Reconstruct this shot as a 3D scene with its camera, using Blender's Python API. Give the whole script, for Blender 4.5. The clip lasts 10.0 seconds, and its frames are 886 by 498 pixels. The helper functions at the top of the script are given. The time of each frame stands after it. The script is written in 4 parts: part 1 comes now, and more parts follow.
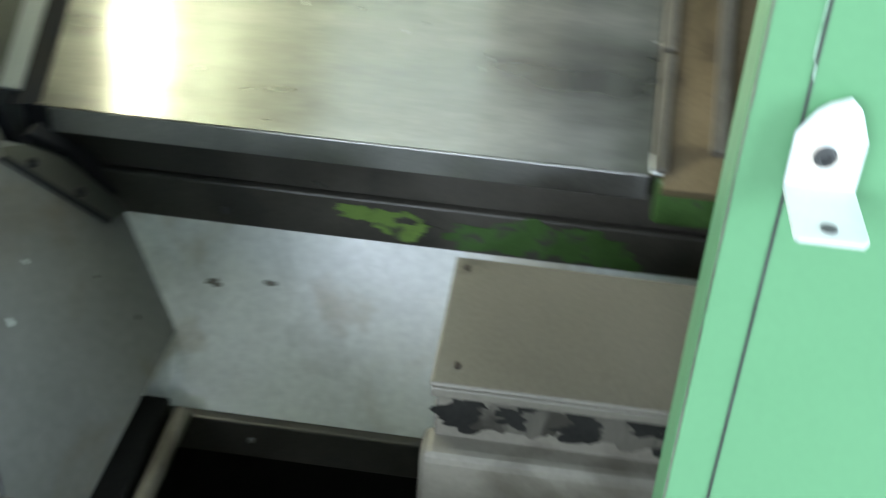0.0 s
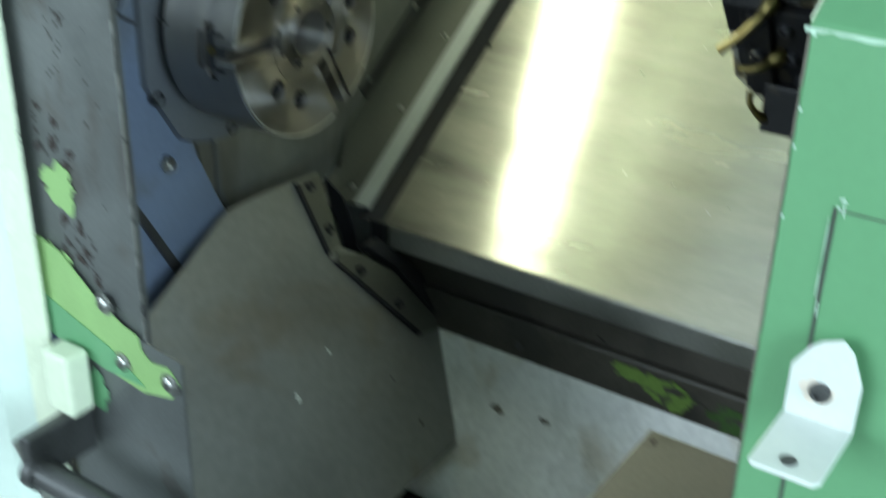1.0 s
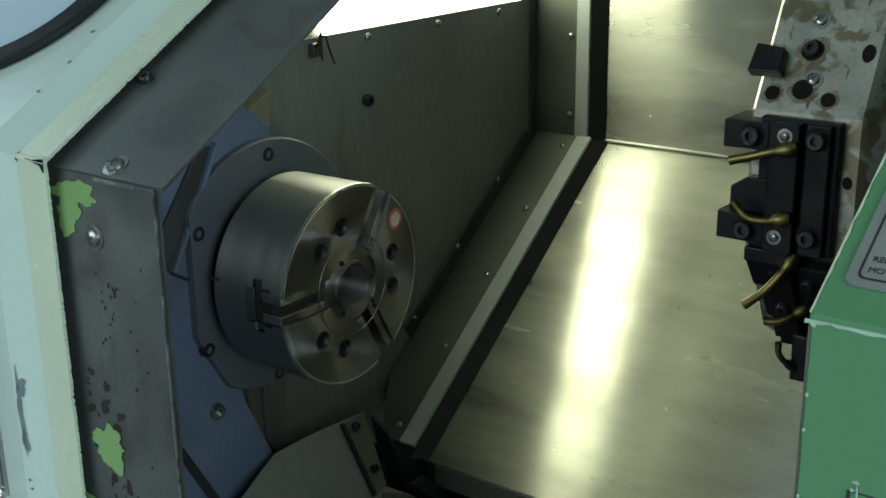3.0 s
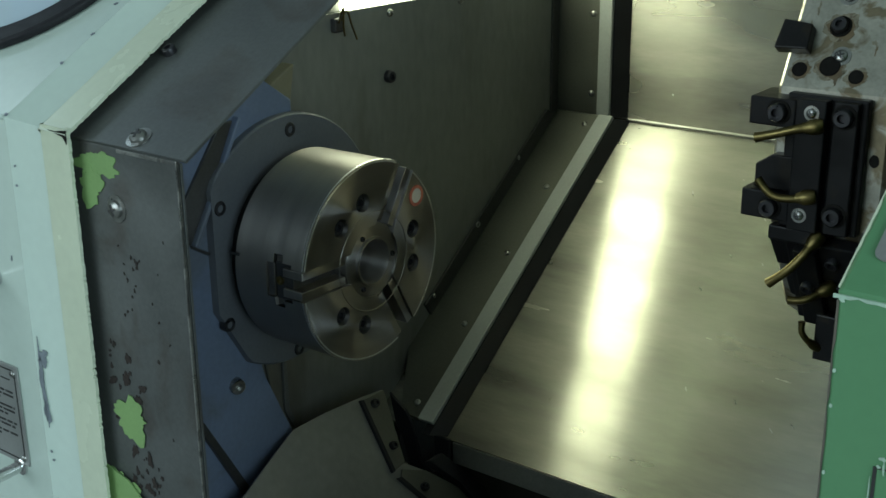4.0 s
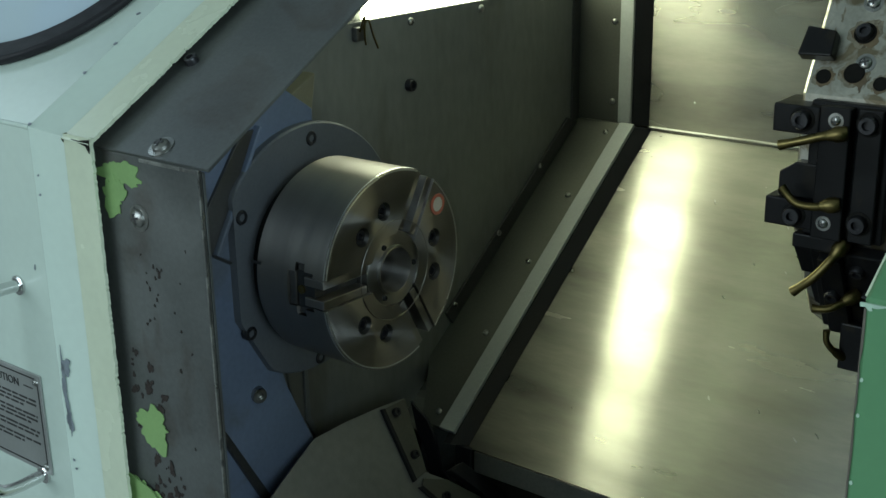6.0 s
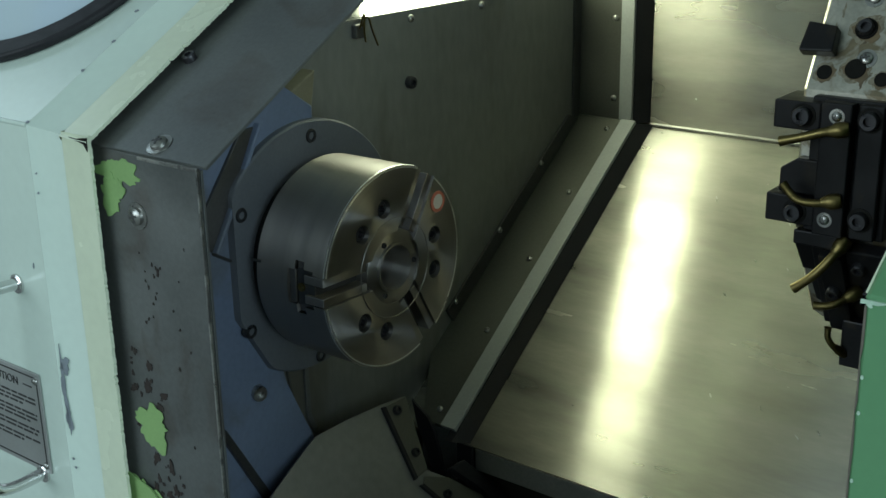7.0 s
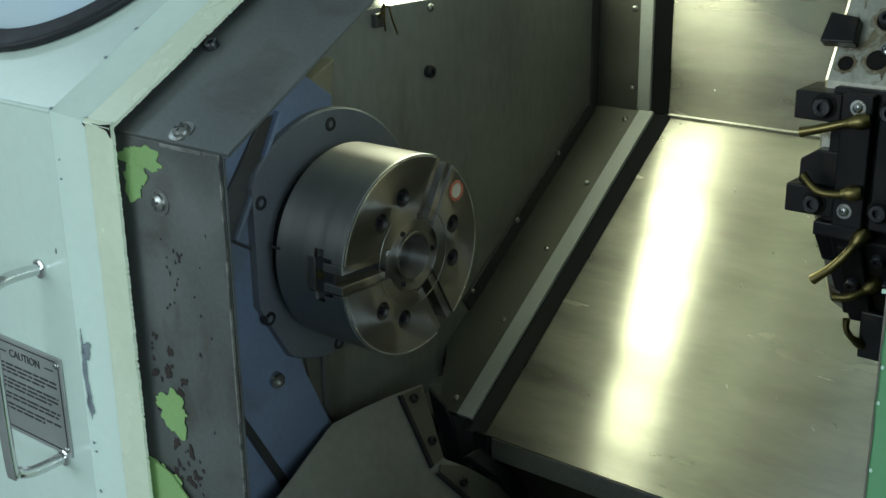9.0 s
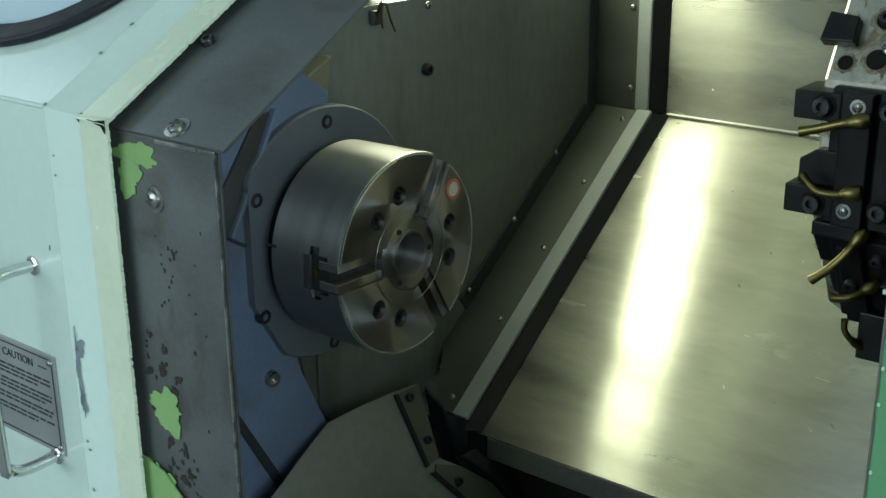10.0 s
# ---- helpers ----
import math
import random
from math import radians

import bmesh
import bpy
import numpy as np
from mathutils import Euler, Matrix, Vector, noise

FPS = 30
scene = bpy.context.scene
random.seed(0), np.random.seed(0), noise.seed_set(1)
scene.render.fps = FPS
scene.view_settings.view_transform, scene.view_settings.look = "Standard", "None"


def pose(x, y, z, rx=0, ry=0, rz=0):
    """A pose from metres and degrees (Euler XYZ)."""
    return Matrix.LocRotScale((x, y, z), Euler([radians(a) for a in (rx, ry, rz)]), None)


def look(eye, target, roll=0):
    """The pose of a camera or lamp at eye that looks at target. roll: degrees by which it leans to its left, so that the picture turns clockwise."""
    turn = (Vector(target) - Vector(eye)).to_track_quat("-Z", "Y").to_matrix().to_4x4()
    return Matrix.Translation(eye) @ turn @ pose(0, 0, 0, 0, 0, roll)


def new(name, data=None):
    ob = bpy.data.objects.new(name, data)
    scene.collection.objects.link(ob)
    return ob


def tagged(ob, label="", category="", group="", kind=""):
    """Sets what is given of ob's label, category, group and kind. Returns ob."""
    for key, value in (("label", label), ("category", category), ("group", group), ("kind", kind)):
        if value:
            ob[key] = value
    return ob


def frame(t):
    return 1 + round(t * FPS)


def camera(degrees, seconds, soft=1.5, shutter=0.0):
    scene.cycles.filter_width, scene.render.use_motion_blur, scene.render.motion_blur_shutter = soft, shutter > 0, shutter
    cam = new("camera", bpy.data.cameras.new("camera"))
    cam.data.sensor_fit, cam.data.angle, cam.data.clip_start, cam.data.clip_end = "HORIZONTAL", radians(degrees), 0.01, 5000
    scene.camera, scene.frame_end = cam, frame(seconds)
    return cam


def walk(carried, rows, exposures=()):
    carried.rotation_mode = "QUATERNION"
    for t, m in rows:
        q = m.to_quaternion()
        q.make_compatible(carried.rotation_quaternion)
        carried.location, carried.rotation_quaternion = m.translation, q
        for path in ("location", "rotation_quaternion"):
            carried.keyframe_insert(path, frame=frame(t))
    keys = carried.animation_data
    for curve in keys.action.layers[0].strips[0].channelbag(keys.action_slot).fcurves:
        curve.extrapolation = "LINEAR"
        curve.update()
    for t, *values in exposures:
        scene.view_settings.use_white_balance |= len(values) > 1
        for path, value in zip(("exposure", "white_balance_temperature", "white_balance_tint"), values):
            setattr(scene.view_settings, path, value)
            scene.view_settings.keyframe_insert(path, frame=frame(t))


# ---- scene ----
cam = camera(40.413, 10.0, soft=1.5, shutter=0.7)
PATH = [
    (0.00, (0.4855, -0.8944, 1.3020), (0.4107, -0.0644, 0.7493), 3.997),
    (0.20, (0.5477, -0.8861, 1.3146), (0.3708, -0.0690, 0.7659), 4.754),
    (0.50, (0.6645, -0.8687, 1.3326), (0.3424, -0.0782, 0.8117), 4.995),
    (0.80, (0.7236, -0.8726, 1.3533), (0.2931, -0.1187, 0.8569), 2.719),
    (1.00, (0.7411, -0.8774, 1.3625), (0.2535, -0.1380, 0.8983), 1.373),
    (1.20, (0.7486, -0.8877, 1.3715), (0.2234, -0.1508, 0.9458), -0.095),
    (1.50, (0.7519, -0.8976, 1.3887), (0.2099, -0.1516, 1.0017), -0.285),
    (1.70, (0.7606, -0.8920, 1.4023), (0.2113, -0.1353, 1.0477), -0.373),
    (2.00, (0.7644, -0.8935, 1.4153), (0.2135, -0.1230, 1.0947), 0.048),
    (2.50, (0.7641, -0.8795, 1.4165), (0.2044, -0.1092, 1.1108), -0.581),
    (4.00, (0.7589, -0.8810, 1.4088), (0.1861, -0.1278, 1.0855), -0.527),
    (4.50, (0.7562, -0.8818, 1.4083), (0.1792, -0.1312, 1.0863), -0.245),
    (5.00, (0.7554, -0.8814, 1.4073), (0.1782, -0.1324, 1.0822), -0.191),
    (5.50, (0.7564, -0.8818, 1.4085), (0.1725, -0.1345, 1.0911), -0.631),
    (7.00, (0.7563, -0.8761, 1.4072), (0.1677, -0.1331, 1.0887), -1.084),
    (7.50, (0.7547, -0.8765, 1.4065), (0.1656, -0.1349, 1.0855), -0.798),
    (8.00, (0.7548, -0.8772, 1.4059), (0.1631, -0.1379, 1.0844), -0.827),
    (8.50, (0.7569, -0.8807, 1.4057), (0.1602, -0.1456, 1.0838), -1.024),
    (9.00, (0.7557, -0.8819, 1.4070), (0.1593, -0.1484, 1.0812), -0.879),
    (9.50, (0.7531, -0.8807, 1.4039), (0.1573, -0.1475, 1.0761), -0.689),
    (10.00, (0.7519, -0.8777, 1.4045), (0.1580, -0.1424, 1.0780), -0.557),
]
walk(cam, [(t, look(eye, target, roll)) for t, eye, target, roll in PATH],
     exposures=[(0.0, 1.66, 6550, 22), (0.5, 1.42, 6500, 18), (1.0, 1.08, 6500, 13), (1.5, 0.56, 6500, 16), (2.0, 0.24, 6550, 12), (2.5, -0.12, 6600, 10),
                (4.0, -0.36, 6650, 10), (6.0, -0.36, 6650, 11), (8.0, -0.14, 6650, 11), (9.0, -0.04, 6650, 11), (10.0, 0.04, 6550, 10)])

# ---- light ----
world = bpy.data.worlds.new("world")
scene.world = world
world.use_nodes = True
sky = world.node_tree.nodes.new("ShaderNodeTexSky")
sky.sky_type = "NISHITA"
sky.sun_disc = False
sky.sun_elevation, sky.sun_rotation = radians(40), radians(200)
world.node_tree.links.new(sky.outputs[0], world.node_tree.nodes["Background"].inputs[0])
world.node_tree.nodes["Background"].inputs[1].default_value = 0.12


def area_lamp(name, m, sx, sy, power, colour):
    data = bpy.data.lights.new(name, "AREA")
    data.shape, data.size, data.size_y, data.energy, data.color = "RECTANGLE", sx, sy, power, colour
    ob = new(name, data)
    ob.matrix_world = m
    return ob


# daylight that enters by the two window openings of the workshop
area_lamp("daylight_front", look((-1.2, -3.95, 2.1), (-0.4, 0, 1.0)), 3.0, 1.6, 60, (0.68, 0.92, 1.0))
area_lamp("daylight_side", look((3.95, -1.9, 2.1), (0.3, 0, 1.0)), 2.2, 1.6, 84, (0.68, 0.92, 1.0))
# daylight that falls through the long skylight over the headstock
area_lamp("daylight_roof", look((-3.45, -0.3, 3.58), (-2.4, -0.3, 1.0)), 0.95, 3.4, 30, (0.68, 0.92, 1.0))

# ---- materials ----


def mat(name, colour, rough=0.5, metal=0.0, spread=0.25, scale=14.0, bump=0.06, fine=260.0, second=None,
        amount=0.45, patch=6.0, tangent=None, aniso=0.0, stretch=(1, 1, 1), rough_var=0.12, spec=0.5, warp=0.4):
    """A painted, cast or metal surface: base colour varied by large blotches and fine grain, with relief."""
    m = bpy.data.materials.new(name)
    m.use_nodes = True
    nt = m.node_tree
    b = nt.nodes["Principled BSDF"]
    geo = nt.nodes.new("ShaderNodeNewGeometry")
    mp = nt.nodes.new("ShaderNodeMapping")
    mp.inputs["Scale"].default_value = stretch
    nt.links.new(geo.outputs["Position"], mp.inputs[0])

    def noise_tex(s, detail=5.0, dist=0.0):
        n = nt.nodes.new("ShaderNodeTexNoise")
        n.inputs["Scale"].default_value, n.inputs["Detail"].default_value = s, detail
        n.inputs["Distortion"].default_value = dist
        nt.links.new(mp.outputs[0], n.inputs["Vector"])
        return n

    big, small = noise_tex(scale, 6.0, warp), noise_tex(fine, 3.0)
    mixf = nt.nodes.new("ShaderNodeMix")
    mixf.data_type = "FLOAT"
    mixf.inputs[0].default_value = 0.35
    nt.links.new(big.outputs[0], mixf.inputs[2])
    nt.links.new(small.outputs[0], mixf.inputs[3])
    ramp = nt.nodes.new("ShaderNodeMapRange")
    ramp.inputs[1].default_value, ramp.inputs[2].default_value = 0.3, 0.7
    ramp.inputs[3].default_value, ramp.inputs[4].default_value = 1 - spread, 1 + spread
    nt.links.new(mixf.outputs[0], ramp.inputs[0])
    base = nt.nodes.new("ShaderNodeRGB")
    base.outputs[0].default_value = (*colour, 1)
    out = base.outputs[0]
    if second:
        pn = noise_tex(patch, 7.0, 0.8)
        pr = nt.nodes.new("ShaderNodeMapRange")
        pr.inputs[1].default_value, pr.inputs[2].default_value = 1 - amount, 1 - amount + 0.09
        nt.links.new(pn.outputs[0], pr.inputs[0])
        mx = nt.nodes.new("ShaderNodeMix")
        mx.data_type = "RGBA"
        nt.links.new(pr.outputs[0], mx.inputs[0])
        nt.links.new(out, mx.inputs[6])
        mx.inputs[7].default_value = (*second, 1)
        out = mx.outputs[2]
    mul = nt.nodes.new("ShaderNodeVectorMath")
    mul.operation = "SCALE"
    nt.links.new(out, mul.inputs[0])
    nt.links.new(ramp.outputs[0], mul.inputs[3])
    nt.links.new(mul.outputs[0], b.inputs["Base Color"])
    rr = nt.nodes.new("ShaderNodeMapRange")
    rr.inputs[1].default_value, rr.inputs[2].default_value = 0.3, 0.7
    rr.inputs[3].default_value, rr.inputs[4].default_value = max(0.03, rough - rough_var), min(1, rough + rough_var)
    nt.links.new(big.outputs[0], rr.inputs[0])
    nt.links.new(rr.outputs[0], b.inputs["Roughness"])
    b.inputs["Metallic"].default_value = metal
    b.inputs["Specular IOR Level"].default_value = spec
    if bump:
        bp = nt.nodes.new("ShaderNodeBump")
        bp.inputs["Strength"].default_value, bp.inputs["Distance"].default_value = bump, 0.002
        nt.links.new(mixf.outputs[0], bp.inputs["Height"])
        nt.links.new(bp.outputs[0], b.inputs["Normal"])
    if aniso:
        if tangent == "radial":
            cv = nt.nodes.new("ShaderNodeTangent")
            cv.direction_type, cv.axis = "RADIAL", "X"
            b.inputs["Anisotropic Rotation"].default_value = 0.25
        else:
            cv = nt.nodes.new("ShaderNodeCombineXYZ")
            for n in range(3):
                cv.inputs[n].default_value = tangent[n]
        b.inputs["Anisotropic"].default_value = aniso
        nt.links.new(cv.outputs[0], b.inputs["Tangent"])
    return m


M_STEEL = mat("brushed_stainless", (0.50, 0.485, 0.42), 0.26, 1.0, 0.15, 5.0, 0.0, 70, tangent=(0, 0.5, 0.87), aniso=0.97,
              stretch=(0.8, 4.2, 4.2), rough_var=0.02, warp=0.0)


def second_lobe(m, rough, aniso, share):
    """A wider sheen over the first, as worn brushed sheet has."""
    nt = m.node_tree
    one = nt.nodes["Principled BSDF"]
    two = nt.nodes.new("ShaderNodeBsdfPrincipled")
    two.inputs["Metallic"].default_value, two.inputs["Anisotropic"].default_value = 1.0, aniso
    for name in ("Base Color", "Tangent"):
        nt.links.new(one.inputs[name].links[0].from_socket, two.inputs[name])
    smudge = nt.nodes.new("ShaderNodeTexNoise")
    smudge.inputs["Scale"].default_value, smudge.inputs["Detail"].default_value = 7.0, 3.0
    geo = nt.nodes.new("ShaderNodeNewGeometry")
    wipe = nt.nodes.new("ShaderNodeMapping")
    wipe.inputs["Scale"].default_value = (0.55, 2.4, 2.4)
    nt.links.new(geo.outputs["Position"], wipe.inputs[0])
    nt.links.new(wipe.outputs[0], smudge.inputs["Vector"])
    mr = nt.nodes.new("ShaderNodeMapRange")
    mr.inputs[1].default_value, mr.inputs[2].default_value = 0.3, 0.7
    mr.inputs[3].default_value, mr.inputs[4].default_value = rough - 0.08, rough + 0.08
    nt.links.new(smudge.outputs[0], mr.inputs[0])
    nt.links.new(mr.outputs[0], two.inputs["Roughness"])
    mx = nt.nodes.new("ShaderNodeMixShader")
    mf = nt.nodes.new("ShaderNodeMapRange")
    mf.inputs[1].default_value, mf.inputs[2].default_value = 0.3, 0.7
    mf.inputs[3].default_value, mf.inputs[4].default_value = share - 0.20, share + 0.20
    nt.links.new(smudge.outputs[0], mf.inputs[0])
    nt.links.new(mf.outputs[0], mx.inputs[0])
    nt.links.new(one.outputs[0], mx.inputs[1])
    nt.links.new(two.outputs[0], mx.inputs[2])
    nt.links.new(mx.outputs[0], nt.nodes["Material Output"].inputs[0])


second_lobe(M_STEEL, 0.52, 0.7, 0.40)
M_LIP = mat("worn_steel_edge", (0.42, 0.42, 0.40), 0.42, 1.0, 0.25, 8, 0.05, 300)
M_GREYSHEET = mat("grey_galvanised_sheet", (0.215, 0.22, 0.205), 0.46, 0.5, 0.20, 7, 0.02, 90, second=(0.155, 0.150, 0.125), amount=0.46, patch=5, stretch=(1, 1, 0.4))
M_APRON = mat("oily_apron_sheet", (0.203, 0.205, 0.195), 0.44, 0.4, 0.2, 6, 0.02, 90, second=(0.180, 0.166, 0.140), amount=0.47, patch=5)
M_POST = mat("worn_grey_sheet", (0.166, 0.175, 0.172), 0.45, 0.7, 0.2, 9, 0.05, 300, second=(0.140, 0.136, 0.128), amount=0.46, patch=13)
M_STRIP = mat("dull_steel_strip", (0.13, 0.132, 0.115), 0.5, 0.7, 0.15, 8, 0.03, 300)
M_WIPERSTEEL = mat("light_grey_wiper_edge", (0.36, 0.38, 0.37), 0.5, 0.2, 0.12, 8, 0.03, 300)
M_RUBBER = mat("black_rubber", (0.017, 0.017, 0.020), 0.5, 0.0, 0.25, 30, 0.05, 400, spec=0.25)
M_BLUE = mat("blue_grey_casting_paint", (0.125, 0.160, 0.235), 0.44, 0.0, 0.18, 7, 0.08, 160, second=(0.105, 0.124, 0.160), amount=0.44, patch=9)
M_CHUCK = mat("ground_chuck_steel", (0.37, 0.352, 0.34), 0.39, 1.0, 0.03, 30, 0.0, 300, rough_var=0.0, tangent="radial", aniso=0.91)


def turned(m, centre_z, fine, depth):
    """Fine rings left by turning about the spindle axis: colour and gloss change with radius and along the axis."""
    nt = m.node_tree
    b = nt.nodes["Principled BSDF"]
    geo = nt.nodes.new("ShaderNodeNewGeometry")
    sep = nt.nodes.new("ShaderNodeSeparateXYZ")
    nt.links.new(geo.outputs["Position"], sep.inputs[0])
    sub = nt.nodes.new("ShaderNodeMath")
    sub.operation, sub.inputs[1].default_value = "SUBTRACT", centre_z
    nt.links.new(sep.outputs[2], sub.inputs[0])
    flat = nt.nodes.new("ShaderNodeCombineXYZ")
    nt.links.new(sep.outputs[1], flat.inputs[0])
    nt.links.new(sub.outputs[0], flat.inputs[1])
    ln = nt.nodes.new("ShaderNodeVectorMath")
    ln.operation = "LENGTH"
    nt.links.new(flat.outputs[0], ln.inputs[0])
    add = nt.nodes.new("ShaderNodeMath")
    add.operation = "ADD"
    nt.links.new(ln.outputs["Value"], add.inputs[0])
    nt.links.new(sep.outputs[0], add.inputs[1])
    n = nt.nodes.new("ShaderNodeTexNoise")
    n.noise_dimensions = "1D"
    n.inputs["Scale"].default_value, n.inputs["Detail"].default_value = fine, 2.0
    nt.links.new(add.outputs[0], n.inputs["W"])
    for lo, hi, sock in ((0.35, 0.43, "Roughness"), (1 - depth, 1 + depth, "Base Color")):
        mr = nt.nodes.new("ShaderNodeMapRange")
        mr.inputs[1].default_value, mr.inputs[2].default_value = 0.3, 0.7
        mr.inputs[3].default_value, mr.inputs[4].default_value = lo, hi
        nt.links.new(n.outputs[0], mr.inputs[0])
        if sock == "Roughness":
            nt.links.new(mr.outputs[0], b.inputs[sock])
        else:
            sc = nt.nodes.new("ShaderNodeVectorMath")
            sc.operation = "SCALE"
            nt.links.new(b.inputs[sock].links[0].from_socket, sc.inputs[0])
            nt.links.new(mr.outputs[0], sc.inputs[3])
            nt.links.new(sc.outputs[0], b.inputs[sock])


turned(M_CHUCK, 1.0, 75.0, 0.05)
M_SLIDE = mat("dark_jaw_slide_steel", (0.20, 0.19, 0.18), 0.42, 0.9, 0.2, 20, 0.05, 300)
M_RIM = mat("polished_rim_steel", (0.86, 0.87, 0.88), 0.36, 1.0, 0.05, 30, 0.0, 300)
M_FLANGE = mat("machined_flange_steel", (0.130, 0.142, 0.160), 0.45, 0.25, 0.16, 8, 0.02, 300)
M_DARK = mat("dark_slot_steel", (0.10, 0.10, 0.10), 0.45, 0.8, 0.2, 20, 0.05, 300)
M_BOLT = mat("zinc_screw", (0.36, 0.36, 0.345), 0.30, 1.0, 0.15, 60, 0.02, 500)
M_BLACKBOLT = mat("black_oxide_screw", (0.05, 0.05, 0.055), 0.35, 0.7, 0.2, 60, 0.03, 500)
M_CREAM = mat("cream_enamel", (0.635, 0.75, 0.675), 0.21, 0.0, 0.05, 4, 0.02, 120, rough_var=0.04)
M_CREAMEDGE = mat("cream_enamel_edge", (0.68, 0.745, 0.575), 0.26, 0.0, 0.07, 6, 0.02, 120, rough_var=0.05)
M_GREEN = mat("green_enamel", (0.112, 0.292, 0.142), 0.45, 0.0, 0.06, 5, 0.04, 160)
M_GREENPATCH = mat("light_green_primer", (0.24, 0.40, 0.15), 0.55, 0.0, 0.12, 14, 0.05, 300)
M_WHITE = mat("white_enamel", (0.62, 0.65, 0.62), 0.42, 0.0, 0.06, 12, 0.05, 200)
M_BED = mat("pale_oily_casting", (0.66, 0.675, 0.64), 0.34, 0.0, 0.25, 5, 0.06, 120, second=(0.50, 0.475, 0.40), amount=0.46, patch=7)
M_TAN = mat("dirty_beige_cover", (0.150, 0.135, 0.110), 0.5, 0.1, 0.22, 8, 0.05, 200, second=(0.085, 0.074, 0.057), amount=0.46, patch=6)
# black chip grime; also the painted shade inside holes and gaps
M_GRIMEGAP = mat("black_grime_and_gap_shade", (0.013, 0.0125, 0.011), 0.75, 0.0, 0.5, 30, 0.3, 200, spec=0.12)
M_DARKSTRIP = mat("dark_painted_rail", (0.062, 0.056, 0.046), 0.42, 0.1, 0.35, 12, 0.08, 220, second=(0.045, 0.042, 0.036), amount=0.5, patch=8)
M_RUST = mat("rust_stain", (0.026, 0.017, 0.014), 0.7, 0.0, 0.3, 60, 0.1, 400)
M_ALU = mat("stained_aluminium_turret", (0.44, 0.43, 0.37), 0.40, 0.7, 0.30, 20, 0.06, 260, second=(0.22, 0.185, 0.12), amount=0.50, patch=42)
M_BLACK = mat("black_oxide_tool_steel", (0.009, 0.009, 0.010), 0.42, 0.0, 0.3, 20, 0.05, 300, second=(0.020, 0.017, 0.012), amount=0.42, patch=30, spec=0.22)
M_BRASS = mat("oily_brass_tube", (0.19, 0.15, 0.06), 0.38, 1.0, 0.25, 40, 0.05, 400)
M_PLATE = mat("etched_metal_plate", (0.42, 0.43, 0.42), 0.42, 0.6, 0.1, 20, 0.03, 400)
M_INK = mat("black_print", (0.03, 0.03, 0.03), 0.6, 0.0, 0.1, 20, 0.0, 400)
M_CHROME = mat("chromed_rod", (0.70, 0.70, 0.70), 0.18, 1.0, 0.08, 30, 0.02, 300)
M_WALL = mat("workshop_wall_paint", (0.62, 0.63, 0.60), 0.8, 0.0, 0.08, 2, 0.05, 60)
M_FLOOR = mat("workshop_concrete", (0.26, 0.26, 0.25), 0.7, 0.0, 0.2, 2, 0.1, 60)
M_GRIMEGREEN = mat("oily_dark_green_paint", (0.045, 0.105, 0.025), 0.45, 0.0, 0.35, 40, 0.1, 300, second=(0.05, 0.045, 0.04), amount=0.45, patch=40)
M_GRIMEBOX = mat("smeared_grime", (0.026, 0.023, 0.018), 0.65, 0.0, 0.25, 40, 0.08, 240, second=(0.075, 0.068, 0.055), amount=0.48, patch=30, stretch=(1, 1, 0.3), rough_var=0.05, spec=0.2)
# pale worn metal that also carries the highlight of the post's bends
M_WORNLIT = mat("worn_edge_highlight", (0.34, 0.34, 0.32), 0.35, 0.8, 0.35, 60, 0.02, 400, second=(0.17, 0.17, 0.165), amount=0.5, patch=40)
M_OIL = mat("burnt_oil_stain", (0.30, 0.27, 0.20), 0.42, 0.5, 0.4, 120, 0.05, 400, second=(0.12, 0.095, 0.06), amount=0.46, patch=120)
M_BROWN = mat("brown_oily_cover", (0.17, 0.125, 0.07), 0.42, 0.1, 0.3, 12, 0.06, 220, second=(0.10, 0.075, 0.045), amount=0.45, patch=9)
M_RAILGREEN = mat("oily_worn_green_paint", (0.13, 0.22, 0.045), 0.5, 0.0, 0.3, 30, 0.06, 300, second=(0.06, 0.07, 0.04), amount=0.44, patch=55)
M_CHIP = mat("bare_grey_primer", (0.20, 0.23, 0.26), 0.6, 0.0, 0.2, 60, 0.05, 300)
M_SCRATCH = mat("pale_green_scratch", (0.45, 0.62, 0.50), 0.6, 0.0, 0.2, 60, 0.05, 300)
M_RED = mat("red_sticker_rim", (0.55, 0.16, 0.10), 0.5, 0.0, 0.1, 30, 0.0, 300)
M_STICKER = mat("pale_sticker", (0.66, 0.58, 0.50), 0.5, 0.0, 0.1, 30, 0.0, 300)
M_YELLOW = mat("ochre_casting_edge", (0.17, 0.155, 0.10), 0.5, 0.1, 0.15, 10, 0.05, 260)

M_GLASS = bpy.data.materials.new("window_glass")
M_GLASS.use_nodes = True
_g = M_GLASS.node_tree.nodes["Principled BSDF"]
# pale base colour stands in for the bright reflections on the pane
_g.inputs["Base Color"].default_value = (0.74, 0.86, 0.92, 1)
_g.inputs["Roughness"].default_value, _g.inputs["Transmission Weight"].default_value = 0.05, 0.3
_g.inputs["IOR"].default_value = 1.9

M_LIGHT = bpy.data.materials.new("lit_diffuser")
M_LIGHT.use_nodes = True
_g = M_LIGHT.node_tree.nodes["Principled BSDF"]
_g.inputs["Base Color"].default_value = (0.9, 0.9, 0.85, 1)
_g.inputs["Emission Color"].default_value = (0.90, 1.0, 0.70, 1)
_g.inputs["Emission Strength"].default_value = 10.0

# ---- building helpers ----


